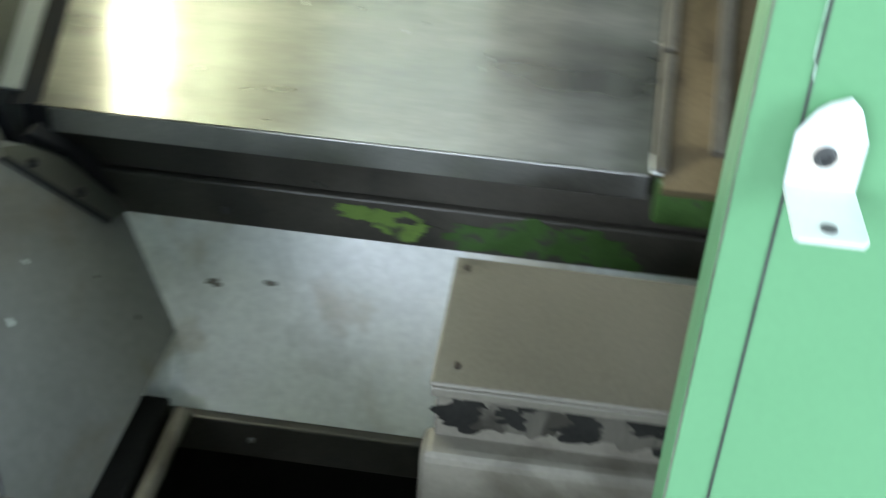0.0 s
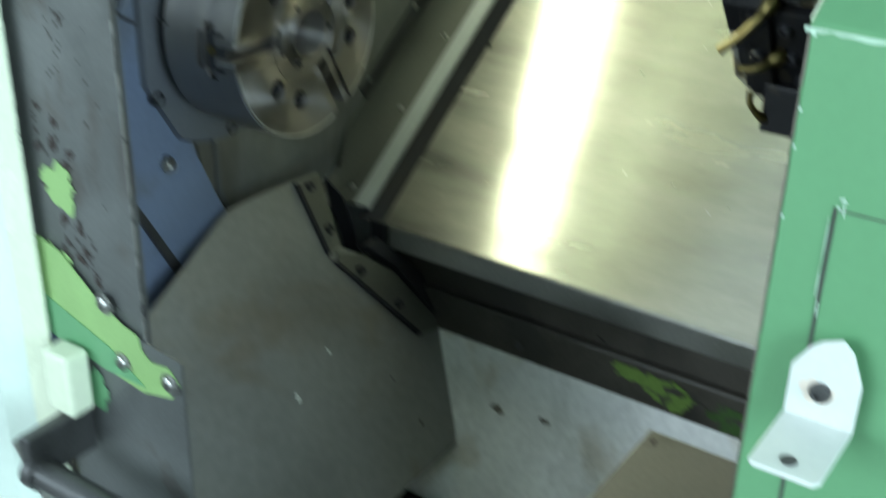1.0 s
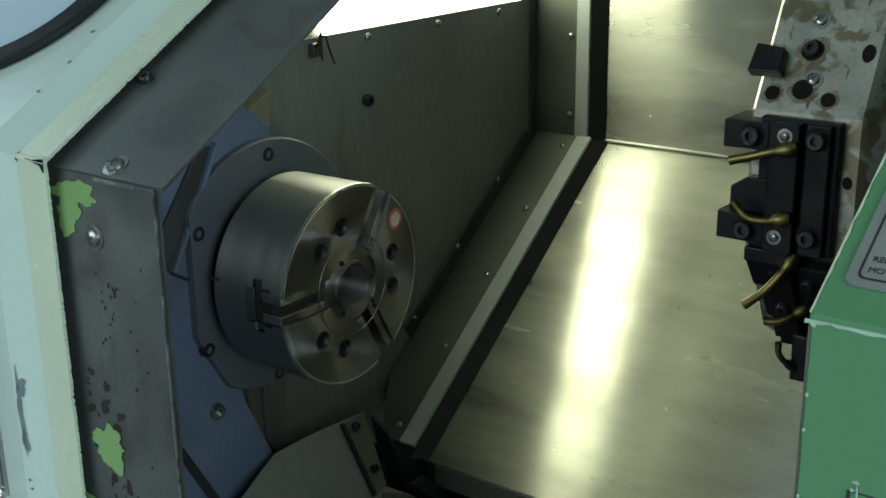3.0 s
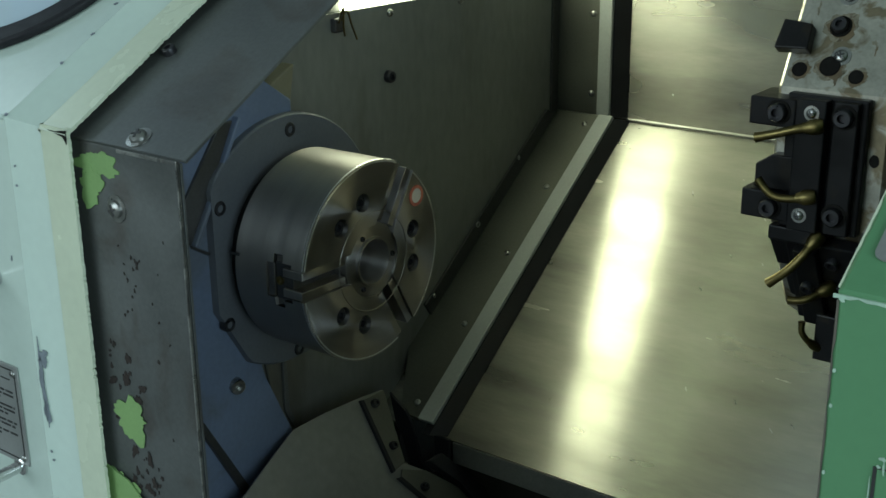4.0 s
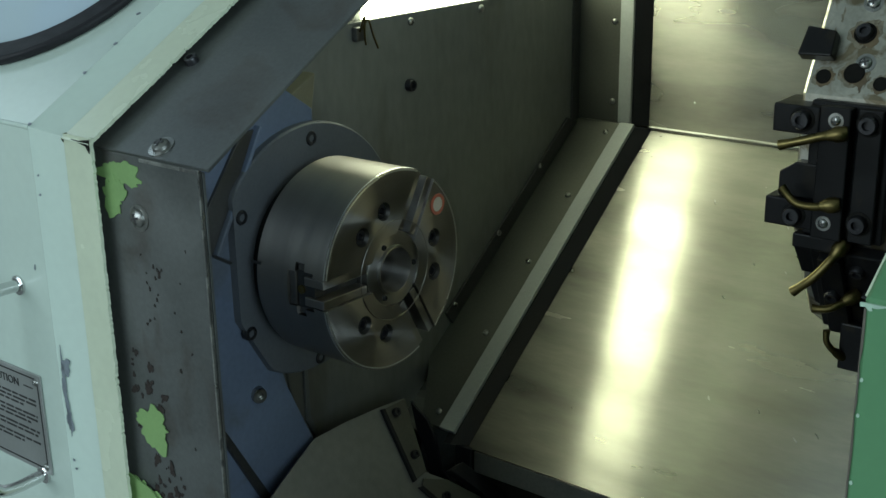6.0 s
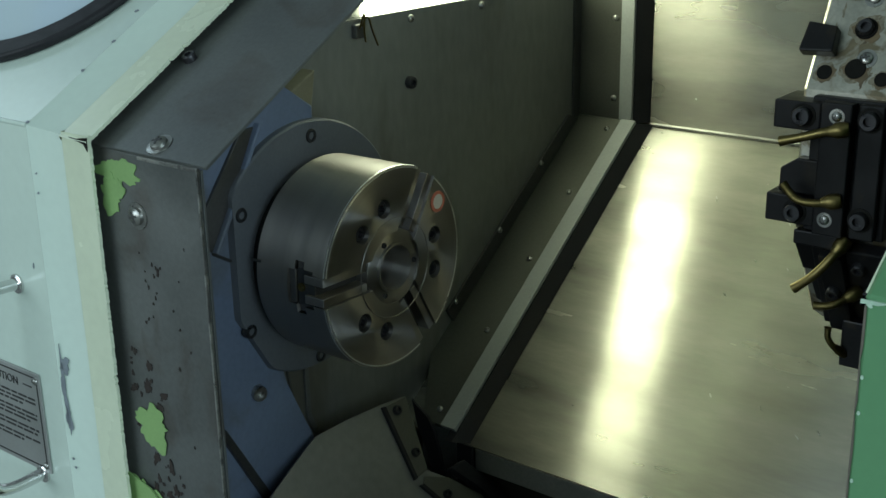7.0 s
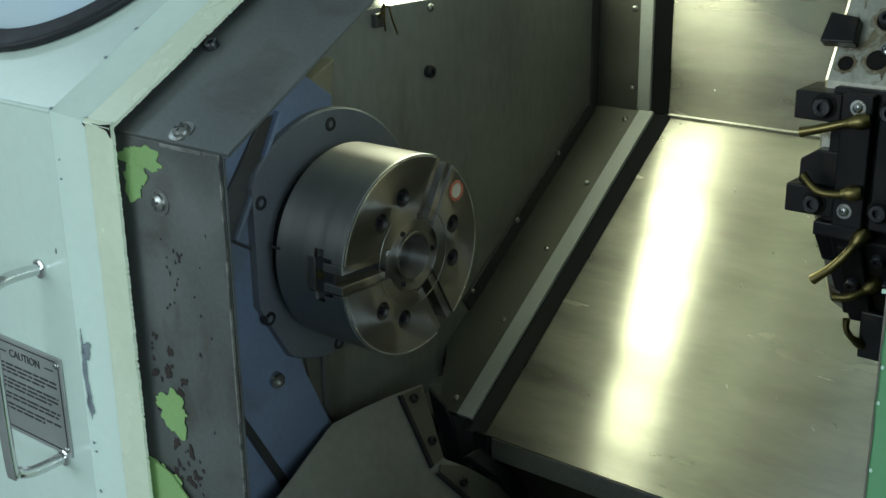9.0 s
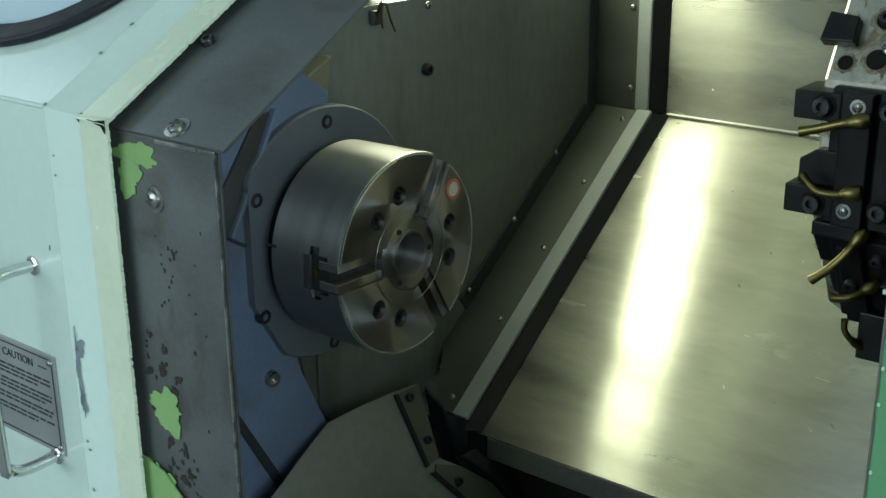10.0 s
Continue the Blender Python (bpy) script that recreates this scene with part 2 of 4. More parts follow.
def part(name, bm, material, parent=None, label="", smooth=False, m=None):
    """Link a bmesh as one mesh object, under a thing or a part."""
    me = bpy.data.meshes.new(name)
    bmesh.ops.recalc_face_normals(bm, faces=bm.faces)
    bm.to_mesh(me)
    bm.free()
    me.materials.append(material)
    if smooth:
        for p in me.polygons:
            p.use_smooth = True
        me.set_sharp_from_angle(angle=radians(35))
    ob = new(name, me)
    if parent is not None:
        ob.parent = parent
    if m is not None:
        ob.matrix_basis = m
    if label:
        ob["label"] = label
    return ob


def thing(name, label, category, group="", at=(0, 0, 0), kind=""):
    e = new(name)
    e.empty_display_size = 0.05
    e.matrix_basis = Matrix.Translation(at)
    return tagged(e, label, category, group, kind)


def box(x0, x1, y0, y1, z0, z1, bevel=0.0, seg=2):
    bm = bmesh.new()
    bmesh.ops.create_cube(bm, size=1.0)
    for v in bm.verts:
        v.co = Vector(((x0 + x1) / 2 + v.co.x * (x1 - x0), (y0 + y1) / 2 + v.co.y * (y1 - y0), (z0 + z1) / 2 + v.co.z * (z1 - z0)))
    if bevel:
        bmesh.ops.bevel(bm, geom=bm.edges[:], offset=bevel, segments=seg, affect="EDGES", profile=0.5)
    return bm


def plate(points, depth, bevel=0.0, bm=None):
    """A flat polygon given by its corners, made thick by the vector depth."""
    bm = bm or bmesh.new()
    depth = Vector(depth)
    a = [bm.verts.new(p) for p in points]
    b = [bm.verts.new(Vector(p) + depth) for p in points]
    n = len(a)
    faces = [bm.faces.new(a), bm.faces.new(b[::-1])]
    for i in range(n):
        faces.append(bm.faces.new((a[i], b[i], b[(i + 1) % n], a[(i + 1) % n])))
    if bevel:
        edges = {e for f in faces for e in f.edges}
        bmesh.ops.bevel(bm, geom=list(edges), offset=bevel, segments=2, affect="EDGES", profile=0.5)
    return bm


def lathe_x(profile, seg=64):
    """A solid of revolution about the x axis from (x, radius) pairs."""
    bm = bmesh.new()
    rings = []
    for x, r in profile:
        if r < 1e-6:
            rings.append([bm.verts.new((x, 0, 0))])
        else:
            rings.append([bm.verts.new((x, r * math.cos(2 * math.pi * k / seg), r * math.sin(2 * math.pi * k / seg))) for k in range(seg)])
    for a, b in zip(rings, rings[1:]):
        for k in range(seg):
            k2 = (k + 1) % seg
            if len(a) == 1 and len(b) > 1:
                bm.faces.new((a[0], b[k], b[k2]))
            elif len(b) == 1 and len(a) > 1:
                bm.faces.new((a[k], b[0], a[k2]))
            elif len(a) > 1:
                bm.faces.new((a[k], b[k], b[k2], a[k2]))
    return bm


def tube(points, radius, seg=12, cap=True):
    """A round rod along a smooth line of points."""
    bm = bmesh.new()
    pts = [Vector(p) for p in points]
    rings = []
    up = Vector((0.13, 0.31, 0.94))
    for i, p in enumerate(pts):
        d = (pts[min(i + 1, len(pts) - 1)] - pts[max(i - 1, 0)]).normalized()
        u = d.cross(up).normalized()
        w = d.cross(u)
        r = radius[i] if isinstance(radius, (list, tuple)) else radius
        rings.append([bm.verts.new(p + r * (math.cos(a) * u + math.sin(a) * w)) for a in [2 * math.pi * k / seg for k in range(seg)]])
    for a, b in zip(rings, rings[1:]):
        for k in range(seg):
            bm.faces.new((a[k], a[(k + 1) % seg], b[(k + 1) % seg], b[k]))
    if cap:
        bm.faces.new(rings[0][::-1])
        bm.faces.new(rings[-1])
    return bm


def curve_points(points, n=8):
    """A smooth line through the points."""
    pts = [Vector(p) for p in points]
    out = []
    for i in range(len(pts) - 1):
        p0, p1, p2, p3 = pts[max(i - 1, 0)], pts[i], pts[i + 1], pts[min(i + 2, len(pts) - 1)]
        for k in range(n):
            t = k / n
            out.append(0.5 * ((2 * p1) + (p2 - p0) * t + (2 * p0 - 5 * p1 + 4 * p2 - p3) * t * t + (3 * p1 - p0 - 3 * p2 + p3) * t ** 3))
    return out + [pts[-1]]


def facing(at, normal, spin=0.0):
    """A pose at a place whose +x looks along the normal."""
    q = Vector(normal).to_track_quat("X", "Z")
    return Matrix.Translation(at) @ q.to_matrix().to_4x4() @ pose(0, 0, 0, spin)


def blot(rx, ry, seed, ragged=0.35, n=36, thick=0.0006):
    """A thin ragged flake of paint, dirt or bare metal, lying in the yz plane."""
    rnd = random.Random(seed)
    ph = [rnd.uniform(0, 6.28) for _ in range(4)]
    pts = []
    for k in range(n):
        a = 2 * math.pi * k / n
        r = 1 + ragged * (0.40 * math.sin(2 * a + ph[0]) + 0.30 * math.sin(3 * a + ph[1]) + 0.25 * math.sin(5 * a + ph[2]) + 0.2 * math.sin(9 * a + ph[3]) + rnd.uniform(-0.25, 0.25))
        r = min(1.45, max(0.5, r))
        pts.append((0, rx * r * math.cos(a), ry * r * math.sin(a)))
    return plate(pts, (thick, 0, 0))


SCREW = {}


def screw(parent, at, normal, r=0.006, kind="pan", spin=20.0):
    """A screw head on a surface: a domed cross head, or a cap head with its hexagon socket."""
    key = (kind, round(r, 4))
    if key not in SCREW:
        if kind == "pan":
            bm = lathe_x([(0, r * 1.5), (0.12 * r, r * 1.5), (0.14 * r, r), (0.45 * r, r * 0.93), (0.68 * r, r * 0.62), (0.76 * r, 0)], 20)
            m = M_BOLT
        elif kind == "button":
            bm = lathe_x([(0, r), (0.35 * r, r * 0.95), (0.6 * r, r * 0.7), (0.68 * r, r * 0.3), (0.45 * r, r * 0.22), (0.45 * r, 0)], 16)
            m = M_BOLT
        else:
            bm = lathe_x([(0, r), (0.85 * r, r), (1.0 * r, r * 0.88), (1.0 * r, r * 0.5), (0.4 * r, r * 0.5), (0.4 * r, 0)], 24)
            m = M_BLACKBOLT if kind == "black" else M_BOLT
        me = bpy.data.meshes.new("screw")
        bmesh.ops.recalc_face_normals(bm, faces=bm.faces)
        if kind == "pan":
            extra = bmesh.ops.create_cube(bm, size=1.0)["verts"]
            for v in extra:
                v.co = Vector((0.72 * r + v.co.x * 0.14 * r, v.co.y * 1.2 * r, v.co.z * 0.26 * r))
            extra = bmesh.ops.create_cube(bm, size=1.0)["verts"]
            for v in extra:
                v.co = Vector((0.715 * r + v.co.x * 0.14 * r, v.co.y * 0.26 * r, v.co.z * 1.2 * r))
        bm.to_mesh(me)
        bm.free()
        me.materials.append(m)
        if kind == "pan":
            me.materials.append(M_DARK)
            for p in me.polygons[-12:]:
                p.material_index = 1
        for p in me.polygons:
            p.use_smooth = True
        me.set_sharp_from_angle(angle=radians(40))
        SCREW[key] = me
    ob = new("screw", SCREW[key])
    ob.parent = parent
    ob.matrix_basis = (parent.matrix_basis.inverted() if parent.parent is None else Matrix()) @ facing(at, normal, spin)
    return ob


# ---- the workshop round the machine ----
room = [("floor", box(-4.1, 4.1, -4.1, 4.1, -0.1, 0.0), M_FLOOR, "bare grey concrete workshop floor"),
        ("wall_north", box(-4.1, 4.1, 4.0, 4.1, 0, 3.6), M_WALL, "plain pale workshop wall"),
        ("wall_west", box(-4.1, -4.0, -4.0, 4.0, 0, 3.6), M_WALL, "plain pale workshop wall")]
for nm, bm, mt, lb in room:
    tagged(part(nm, bm, mt), lb, nm.split("_")[0], kind="structure")


def wall_with_window(name, along_x):
    bm = bmesh.new()
    cuts = [(-4.1, -3.0, 0, 3.6), (0.9, 4.1, 0, 3.6), (-3.0, 0.9, 0, 1.2), (-3.0, 0.9, 3.0, 3.6)]
    for a, b, z0, z1 in cuts:
        if along_x:
            plate([(a, -4.1, z0), (b, -4.1, z0), (b, -4.1, z1), (a, -4.1, z1)], (0, 0.1, 0), 0, bm)
        else:
            plate([(4.0, a, z0), (4.0, b, z0), (4.0, b, z1), (4.0, a, z1)], (0.1, 0, 0), 0, bm)
    return tagged(part(name, bm, M_WALL), "plain pale workshop wall with a window opening", "wall", kind="structure")


bm = bmesh.new()
for x0, x1, y0, y1 in ((-4.1, -4.0, -4.1, 4.1), (-2.9, 4.1, -4.1, 4.1), (-4.0, -2.9, -4.1, -2.1), (-4.0, -2.9, 1.5, 4.1)):
    plate([(x0, y0, 3.6), (x1, y0, 3.6), (x1, y1, 3.6), (x0, y1, 3.6)], (0, 0, 0.1), 0, bm)
tagged(part("ceiling", bm, M_WALL), "plain pale workshop ceiling with a long skylight", "ceiling", kind="structure")
wall_with_window("wall_south", True)
wall_with_window("wall_east", False)

# ---- slanted cover, back panel ----
YB, ZB, YF, ZF = 0.619, 1.025, 0.179, 0.707
DS = Vector((0, YF - YB, ZF - ZB)).normalized()
NS = Vector((0, DS.z, -DS.y))
NS = NS if NS.z > 0 else -NS


def on_slope(x, s, off=0.0):
    """A place on the slanted cover: s metres down from its back corner, off metres above it."""
    return Vector((x, YB, ZB)) + DS * s + NS * off


LEN = (Vector((0, YF, ZF)) - Vector((0, YB, ZB))).length
cover = thing("way_cover", "slanted brushed stainless steel way cover with scratches", "cover")
part("top_sheet", plate([on_slope(-0.16, 0.0), on_slope(0.592, 0.0), on_slope(0.592, LEN), on_slope(-0.03, LEN), on_slope(-0.16, LEN)], -NS * 0.004), M_STEEL, cover)
part("front_lip", box(-0.035, 0.592, YF - 0.0005, YF + 0.004, ZF - 0.030, ZF - 0.002, 0.0008), M_LIP, cover, "dark worn folded front edge")
backp = thing("back_panel", "upright brushed stainless steel back panel of the work area", "panel")
part("sheet", box(-0.16, 1.4, YB, YB + 0.004, ZB - 0.30, 1.75), M_STEEL, backp)
part("lower_hem", tube([(-0.046, YB - 0.003, ZB + 0.002), (0.60, YB - 0.003, ZB + 0.002)], 0.0026, 8), M_LIP, backp, "bright folded lower edge", True)
for k, (x, z) in enumerate(((0.215, 1.125), (0.02, 1.07), (0.30, 1.19))):
    part("fleck", blot(0.0014, 0.0014, 210 + k, 0.4, 14, 0.0003), M_WHITE, backp, m=facing((x, YB - 0.0002, z), (0, -1, 0)))
rnd = random.Random(19)
for k in range(16):
    x, q = rnd.uniform(0.06, 0.45), rnd.uniform(0.08, 0.50)
    part("scratch", blot(rnd.uniform(0.0005, 0.001), rnd.uniform(0.002, 0.006), 230 + k, 0.3, 12, 0.0002), M_BOLT, cover, m=facing(on_slope(x, q, 0.0001), NS, rnd.uniform(30, 80)))
for k in range(2):
    part("rust_fleck", blot(0.0016, 0.0013, 260 + k, 0.5, 12, 0.0002), M_RUST, cover, m=facing(on_slope(-0.035 + 0.022 * rnd.random(), 0.006 + 0.05 * rnd.random(), 0.0001), NS))

# ---- wiper strip beside the headstock ----
strip = thing("wiper_strip", "grey steel wiper frame with black rubber edge and screws", "wiper")
SO = 0.019
S0 = 0.0135
part("slanted_sheet", plate([on_slope(-0.158, S0, SO), on_slope(-0.0835, S0, SO), on_slope(-0.0835, LEN - 0.006, SO), on_slope(-0.112, LEN - 0.006, SO), on_slope(-0.158, LEN - 0.10, SO)], -NS * 0.003, 0.0008), M_STRIP, strip)
part("slanted_edge", plate([on_slope(-0.083, S0, SO + 0.0025), on_slope(-0.060, S0, SO + 0.0025), on_slope(-0.060, LEN - 0.005, SO + 0.0025), on_slope(-0.083, LEN - 0.005, SO + 0.0025)], -NS * 0.006, 0.001), M_WIPERSTEEL, strip, "light grey edge strip")
E1, E2 = on_slope(-0.114, LEN - 0.004, SO - 0.004), on_slope(-0.0605, LEN - 0.004, SO - 0.004)
DOWN = Vector((0, 0, -0.064))
part("end_cap", plate([E1, E2, E2 + DOWN, E1 + DOWN], (0, 0.003, 0)), M_POST, strip, "grey folded end")
part("end_rubber", plate([(x, E1.y - 0.006, z) for x, z in ((-0.1255, 0.7518), (-0.1174, 0.7449), (-0.0995, 0.7333), (-0.0907, 0.7182), (-0.0838, 0.697), (-0.0778, 0.6699), (-0.0640, 0.6600), (-0.0486, 0.6539), (-0.095, 0.6600), (-0.1037, 0.6945), (-0.1153, 0.7105))], (0, 0.004, 0), 0.0008), M_RUBBER, strip, "torn black rubber at the end")
ring = [on_slope(-0.0700, S0, SO - 0.004), on_slope(-0.0585, S0, SO - 0.003), on_slope(-0.0440, 0.001, 0.0008), on_slope(-0.078, 0.001, 0.0008)]
part("slanted_rubber", plate(ring, DS * (LEN - 0.004)), M_RUBBER, strip, "black rubber wiper lip")
part("rubber_end", box(-0.0595, -0.0360, YF - 0.0060, YF - 0.0015, ZF - 0.045, ZF + 0.003, 0.0012), M_RUBBER, strip, "black rubber wiper end")
YV = YB - 0.022
ZV = on_slope(0, S0, SO).z
part("upright_sheet", box(-0.158, -0.0875, YV, YV + 0.003, ZV, 1.75, 0.0006), M_STRIP, strip)
part("upright_edge", box(-0.087, -0.0668, YV - 0.002, YV + 0.004, ZV, 1.75, 0.001), M_WIPERSTEEL, strip, "light grey edge strip")
part("upright_rubber", plate([(-0.074, YV + 0.004, ZB + 0.004), (-0.0655, YV + 0.003, ZB + 0.004), (-0.0490, YB - 0.0008, ZB + 0.004), (-0.080, YB - 0.0008, ZB + 0.004)], (0, 0, 0.72)), M_RUBBER, strip, "black rubber wiper lip")
for s in (0.034, 0.154, 0.273, 0.393, 0.517):
    screw(strip, on_slope(-0.0968, s, SO), NS, 0.0042, "button")
for z in (1.0625, 1.175, 1.2875):
    screw(strip, (-0.0968, YV, z), (0, -1, 0), 0.0045, "button")

# ---- headstock bulkhead, lamp ----
XW = -0.155
bulk = thing("bulkhead", "dark grey steel bulkhead behind the chuck, oily and scratched", "bulkhead")
part("sheet", plate([(XW, -0.29, 0.30), (XW, 0.62, 0.30), (XW, 0.62, 1.2245), (XW, -0.29, 1.2245)], (-0.004, 0, 0)), M_GREYSHEET, bulk)
part("upper_sheet", plate([(XW, 0.12, 1.43), (XW, 0.62, 1.43), (XW, 0.62, 1.75), (XW, 0.40, 1.66)], (-0.004, 0, 0)), M_GREYSHEET, bulk)
part("corner_trim", box(XW, XW + 0.003, 0.578, 0.597, 1.03, 1.75, 0.001), M_DARK, bulk)
part("joint_trim", plate([on_slope(XW, 0.02, SO - 0.002), on_slope(XW, LEN - 0.15, SO - 0.002), on_slope(XW, LEN - 0.15, 0.041), on_slope(XW, 0.035, 0.041)], (0.004, 0, 0), 0.0008), M_DARK, bulk, "dark folded joint flange")
part("fold", plate([(XW, 0.0110, 0.90), (XW, 0.0165, 0.90), (XW, 0.0170, 0.783), (XW, 0.0310, 0.756), (XW, 0.0245, 0.754), (XW, 0.0115, 0.780)], (0.004, 0, 0), 0.0012), M_POST, bulk, "pale worn fold of the sheet")
part("fold", plate([(XW, -0.0170, 0.86), (XW, -0.0140, 0.86), (XW, -0.0035, 0.797), (XW, -0.0065, 0.797)], (0.003, 0, 0), 0.0008), M_STRIP, bulk, "faint second fold")
for y in (0.221, 0.361, 0.501):
    screw(bulk, (XW, y, 1.2145), (1, 0, 0), 0.0050, "button")
for s in (0.126, 0.250, 0.374):
    screw(bulk, on_slope(XW + 0.004, s, 0.0375), (1, 0, 0), 0.0042, "button")
screw(bulk, (XW, 0.215, 1.140), (1, 0, 0), 0.0075, "black")
lamp = thing("work_light", "bright work light with a pale diffuser in the bulkhead", "lamp")
part("diffuser", box(XW - 0.012, XW - 0.005, 0.1475, 0.568, 1.2245, 1.43), M_LIGHT, lamp)
part("housing", box(XW - 0.06, XW - 0.013, 0.08, 0.60, 1.20, 1.48), M_GREYSHEET, lamp)

clip = thing("cable_clip", "small dark cable clip with two loose yellowed wires", "clip", at=(XW, 0.125, 1.212))
part("base", box(0.0, 0.008, -0.008, 0.008, -0.008, 0.008, 0.002), M_DARK, clip)
part("wire", tube(curve_points([(0.010, 0.0, 0.006), (0.024, -0.006, 0.018), (0.022, 0.004, 0.0), (0.020, 0.014, -0.016)], 5), 0.0012, 8), M_BRASS, clip, smooth=True)
part("wire", tube(curve_points([(0.010, -0.004, 0.004), (0.026, -0.014, 0.022), (0.022, -0.010, 0.002), (0.018, -0.004, -0.010)], 5), 0.0012, 8), M_BRASS, clip, smooth=True)

# ---- headstock casting and chuck ----
head = thing("headstock", "blue-grey painted headstock casting with bolted spindle flange", "headstock")
XH = -0.125
part("casting_face", plate([(XH, -0.30, 1.19), (XH, -0.12, 1.25), (XH, -0.01, 1.165), (XH, 0.02, 1.15), (XH, 0.02, 0.90), (XH, -0.044, 0.885), (XH, -0.0500, 0.868), (XH, -0.0420, 0.852), (XH, -0.024, 0.812), (XH, -0.0045, 0.774), (XH, -0.0045, 0.60), (XH, -0.30, 0.60)], (-0.028, 0, 0), 0.003), M_BLUE, head)
part("rib_slot", plate([(XH, -0.0687, 1.1436), (XH, -0.0865, 1.1426), (XH, -0.118, 1.1014), (XH, -0.150, 1.0606), (XH, -0.150, 1.040), (XH, -0.1345, 1.0290), (XH, -0.1060, 1.0760)], (0.004, 0, 0), 0.001), M_DARK, head, "dark slot beside the rib")
part("edge_rib", plate([(XH, -0.0650, 1.1475), (XH, -0.0615, 1.1440), (XH, -0.1285, 1.0265), (XH, -0.1335, 1.0290)], (0.009, 0, 0), 0.0015), M_BLUE, head, "raised worn rib")
part("rib_foot", plate([(XH, -0.1335, 1.0290), (XH, -0.1330, 1.0255), (XH, -0.1110, 1.0120), (XH, -0.1100, 1.0150)], (0.004, 0, 0), 0.0008), M_DARK, head)
part("ochre_edge", plate([(XW + 0.004, -0.010, 1.165), (XW + 0.004, 0.033, 1.185), (XW + 0.004, 0.020, 1.118), (XW + 0.004, -0.010, 1.10)], (0.02, 0, 0), 0.002), M_YELLOW, head, "ochre chamfered casting edge")
part("seam", plate([(XH, -0.149, 0.840), (XH, -0.137, 0.836), (XH, -0.077, 0.729), (XH, -0.086, 0.724)], (0.006, 0, 0), 0.001), M_DARK, head, "dark slot")
bm = lathe_x([(0, 0.0), (0, 0.138), (0.010, 0.138), (0.012, 0.136), (0.012, 0.0)], 72)
for v in bm.verts:
    y, z = v.co.y, v.co.z
    d = -0.861 * y - 0.508 * z
    if d > 0.1202:
        v.co.y, v.co.z = y * 0.1202 / d, z * 0.1202 / d
    v.co.y = max(v.co.y, -0.110)
    v.co.z = max(v.co.z, -0.1355)
flange = part("spindle_flange", bm, M_FLANGE, head, "machined steel flange", True, Matrix.Translation((XH - 0.002, 0, 1.0)))
for y, z in ((0.0051, 1.121), (-0.0991, 1.060), (-0.0972, 0.934), (0.0025, 0.8725)):
    screw(head, (XH + 0.0034, y, z), (1, 0, 0), 0.0078, "black")
screw(head, (XH, -0.0860, 0.859), (1, -0.4, 0), 0.0085, "cap")

chuck = thing("chuck", "ground steel three-jaw chuck with empty jaw slots", "chuck", at=(0, 0, 1.0))
R = 0.105
SLOTS = [radians(a) for a in (59, 179, 299)]


def sector_layer(name, x0, x1, half, holes=False):
    """The three sectors of the chuck between its jaw slots, from x0 to x1."""
    for i in range(3):
        bm = bmesh.new()
        a0, a1 = SLOTS[i], SLOTS[i] + radians(120)
        def arc(r, n):
            o = math.asin(min(0.99, half / r))
            return [(r * math.cos(a0 + o + (a1 - a0 - 2 * o) * k / n), r * math.sin(a0 + o + (a1 - a0 - 2 * o) * k / n)) for k in range(n + 1)]
        ring = arc(R, 28) + arc(0.038, 6)[::-1]
        loops = [ring]
        if holes:
            for da in (43.5, 76.5):
                c = (0.0667 * math.cos(a0 + radians(da)), 0.0667 * math.sin(a0 + radians(da)))
                loops.append([(c[0] + 0.0098 * math.cos(t), c[1] + 0.0098 * math.sin(t)) for t in [2 * math.pi * k / 20 for k in range(20)]])
        front = []
        for lp in loops:
            f = [bm.verts.new((x1, *p)) for p in lp]
            b = [bm.verts.new((x0, *p)) for p in lp]
            for k in range(len(lp)):
                k2 = (k + 1) % len(lp)
                bm.faces.new((f[k], f[k2], b[k2], b[k]))
                front.append(bm.edges.get((f[k], f[k2])))
            if lp is loops[0]:
                bm.faces.new(b)
        bmesh.ops.triangle_fill(bm, edges=front, use_beauty=True)
        part(name, bm, M_CHUCK, chuck, smooth=True)



sector_layer("face_sector", -0.016, 0.0, 0.0155, True)
sector_layer("groove_sector", -0.028, -0.016, 0.0195)
sector_layer("wide_sector", -0.040, -0.028, 0.0270)
sector_layer("rear_sector", -0.050, -0.040, 0.0180)
part("rear_body", lathe_x([(-0.094, 0.0), (-0.094, R - 0.003), (-0.0925, R - 0.0005), (-0.050, R - 0.0003), (-0.050, 0.0)], 96), M_CHUCK, chuck, smooth=True)
part("spindle_nose", lathe_x([(-0.118, 0.0), (-0.118, 0.088), (-0.094, 0.088), (-0.094, 0.0)], 48), M_RUBBER, chuck, "dark oily spindle nose", True)
RIM = [(-0.0022 + 0.0024 * math.cos(radians(b)), R - 0.0021 + 0.0024 * math.sin(radians(b))) for b in range(95, -16, -10)] + [(-0.0010, R - 0.0030)]
for a in SLOTS:
    bm = bmesh.new()
    o = math.asin(0.0155 / R) + 0.004
    rings = [[bm.verts.new((x, r * math.cos(b), r * math.sin(b))) for x, r in RIM] for b in [a + o + (radians(120) - 2 * o) * k / 40 for k in range(41)]]
    for p, q in zip(rings, rings[1:]):
        for j in range(len(RIM)):
            j2 = (j + 1) % len(RIM)
            bm.faces.new((p[j], p[j2], q[j2], q[j]))
    bm.faces.new(rings[0])
    bm.faces.new(rings[-1][::-1])
    part("rim", bm, M_RIM, chuck, "bright chamfered rim", True)
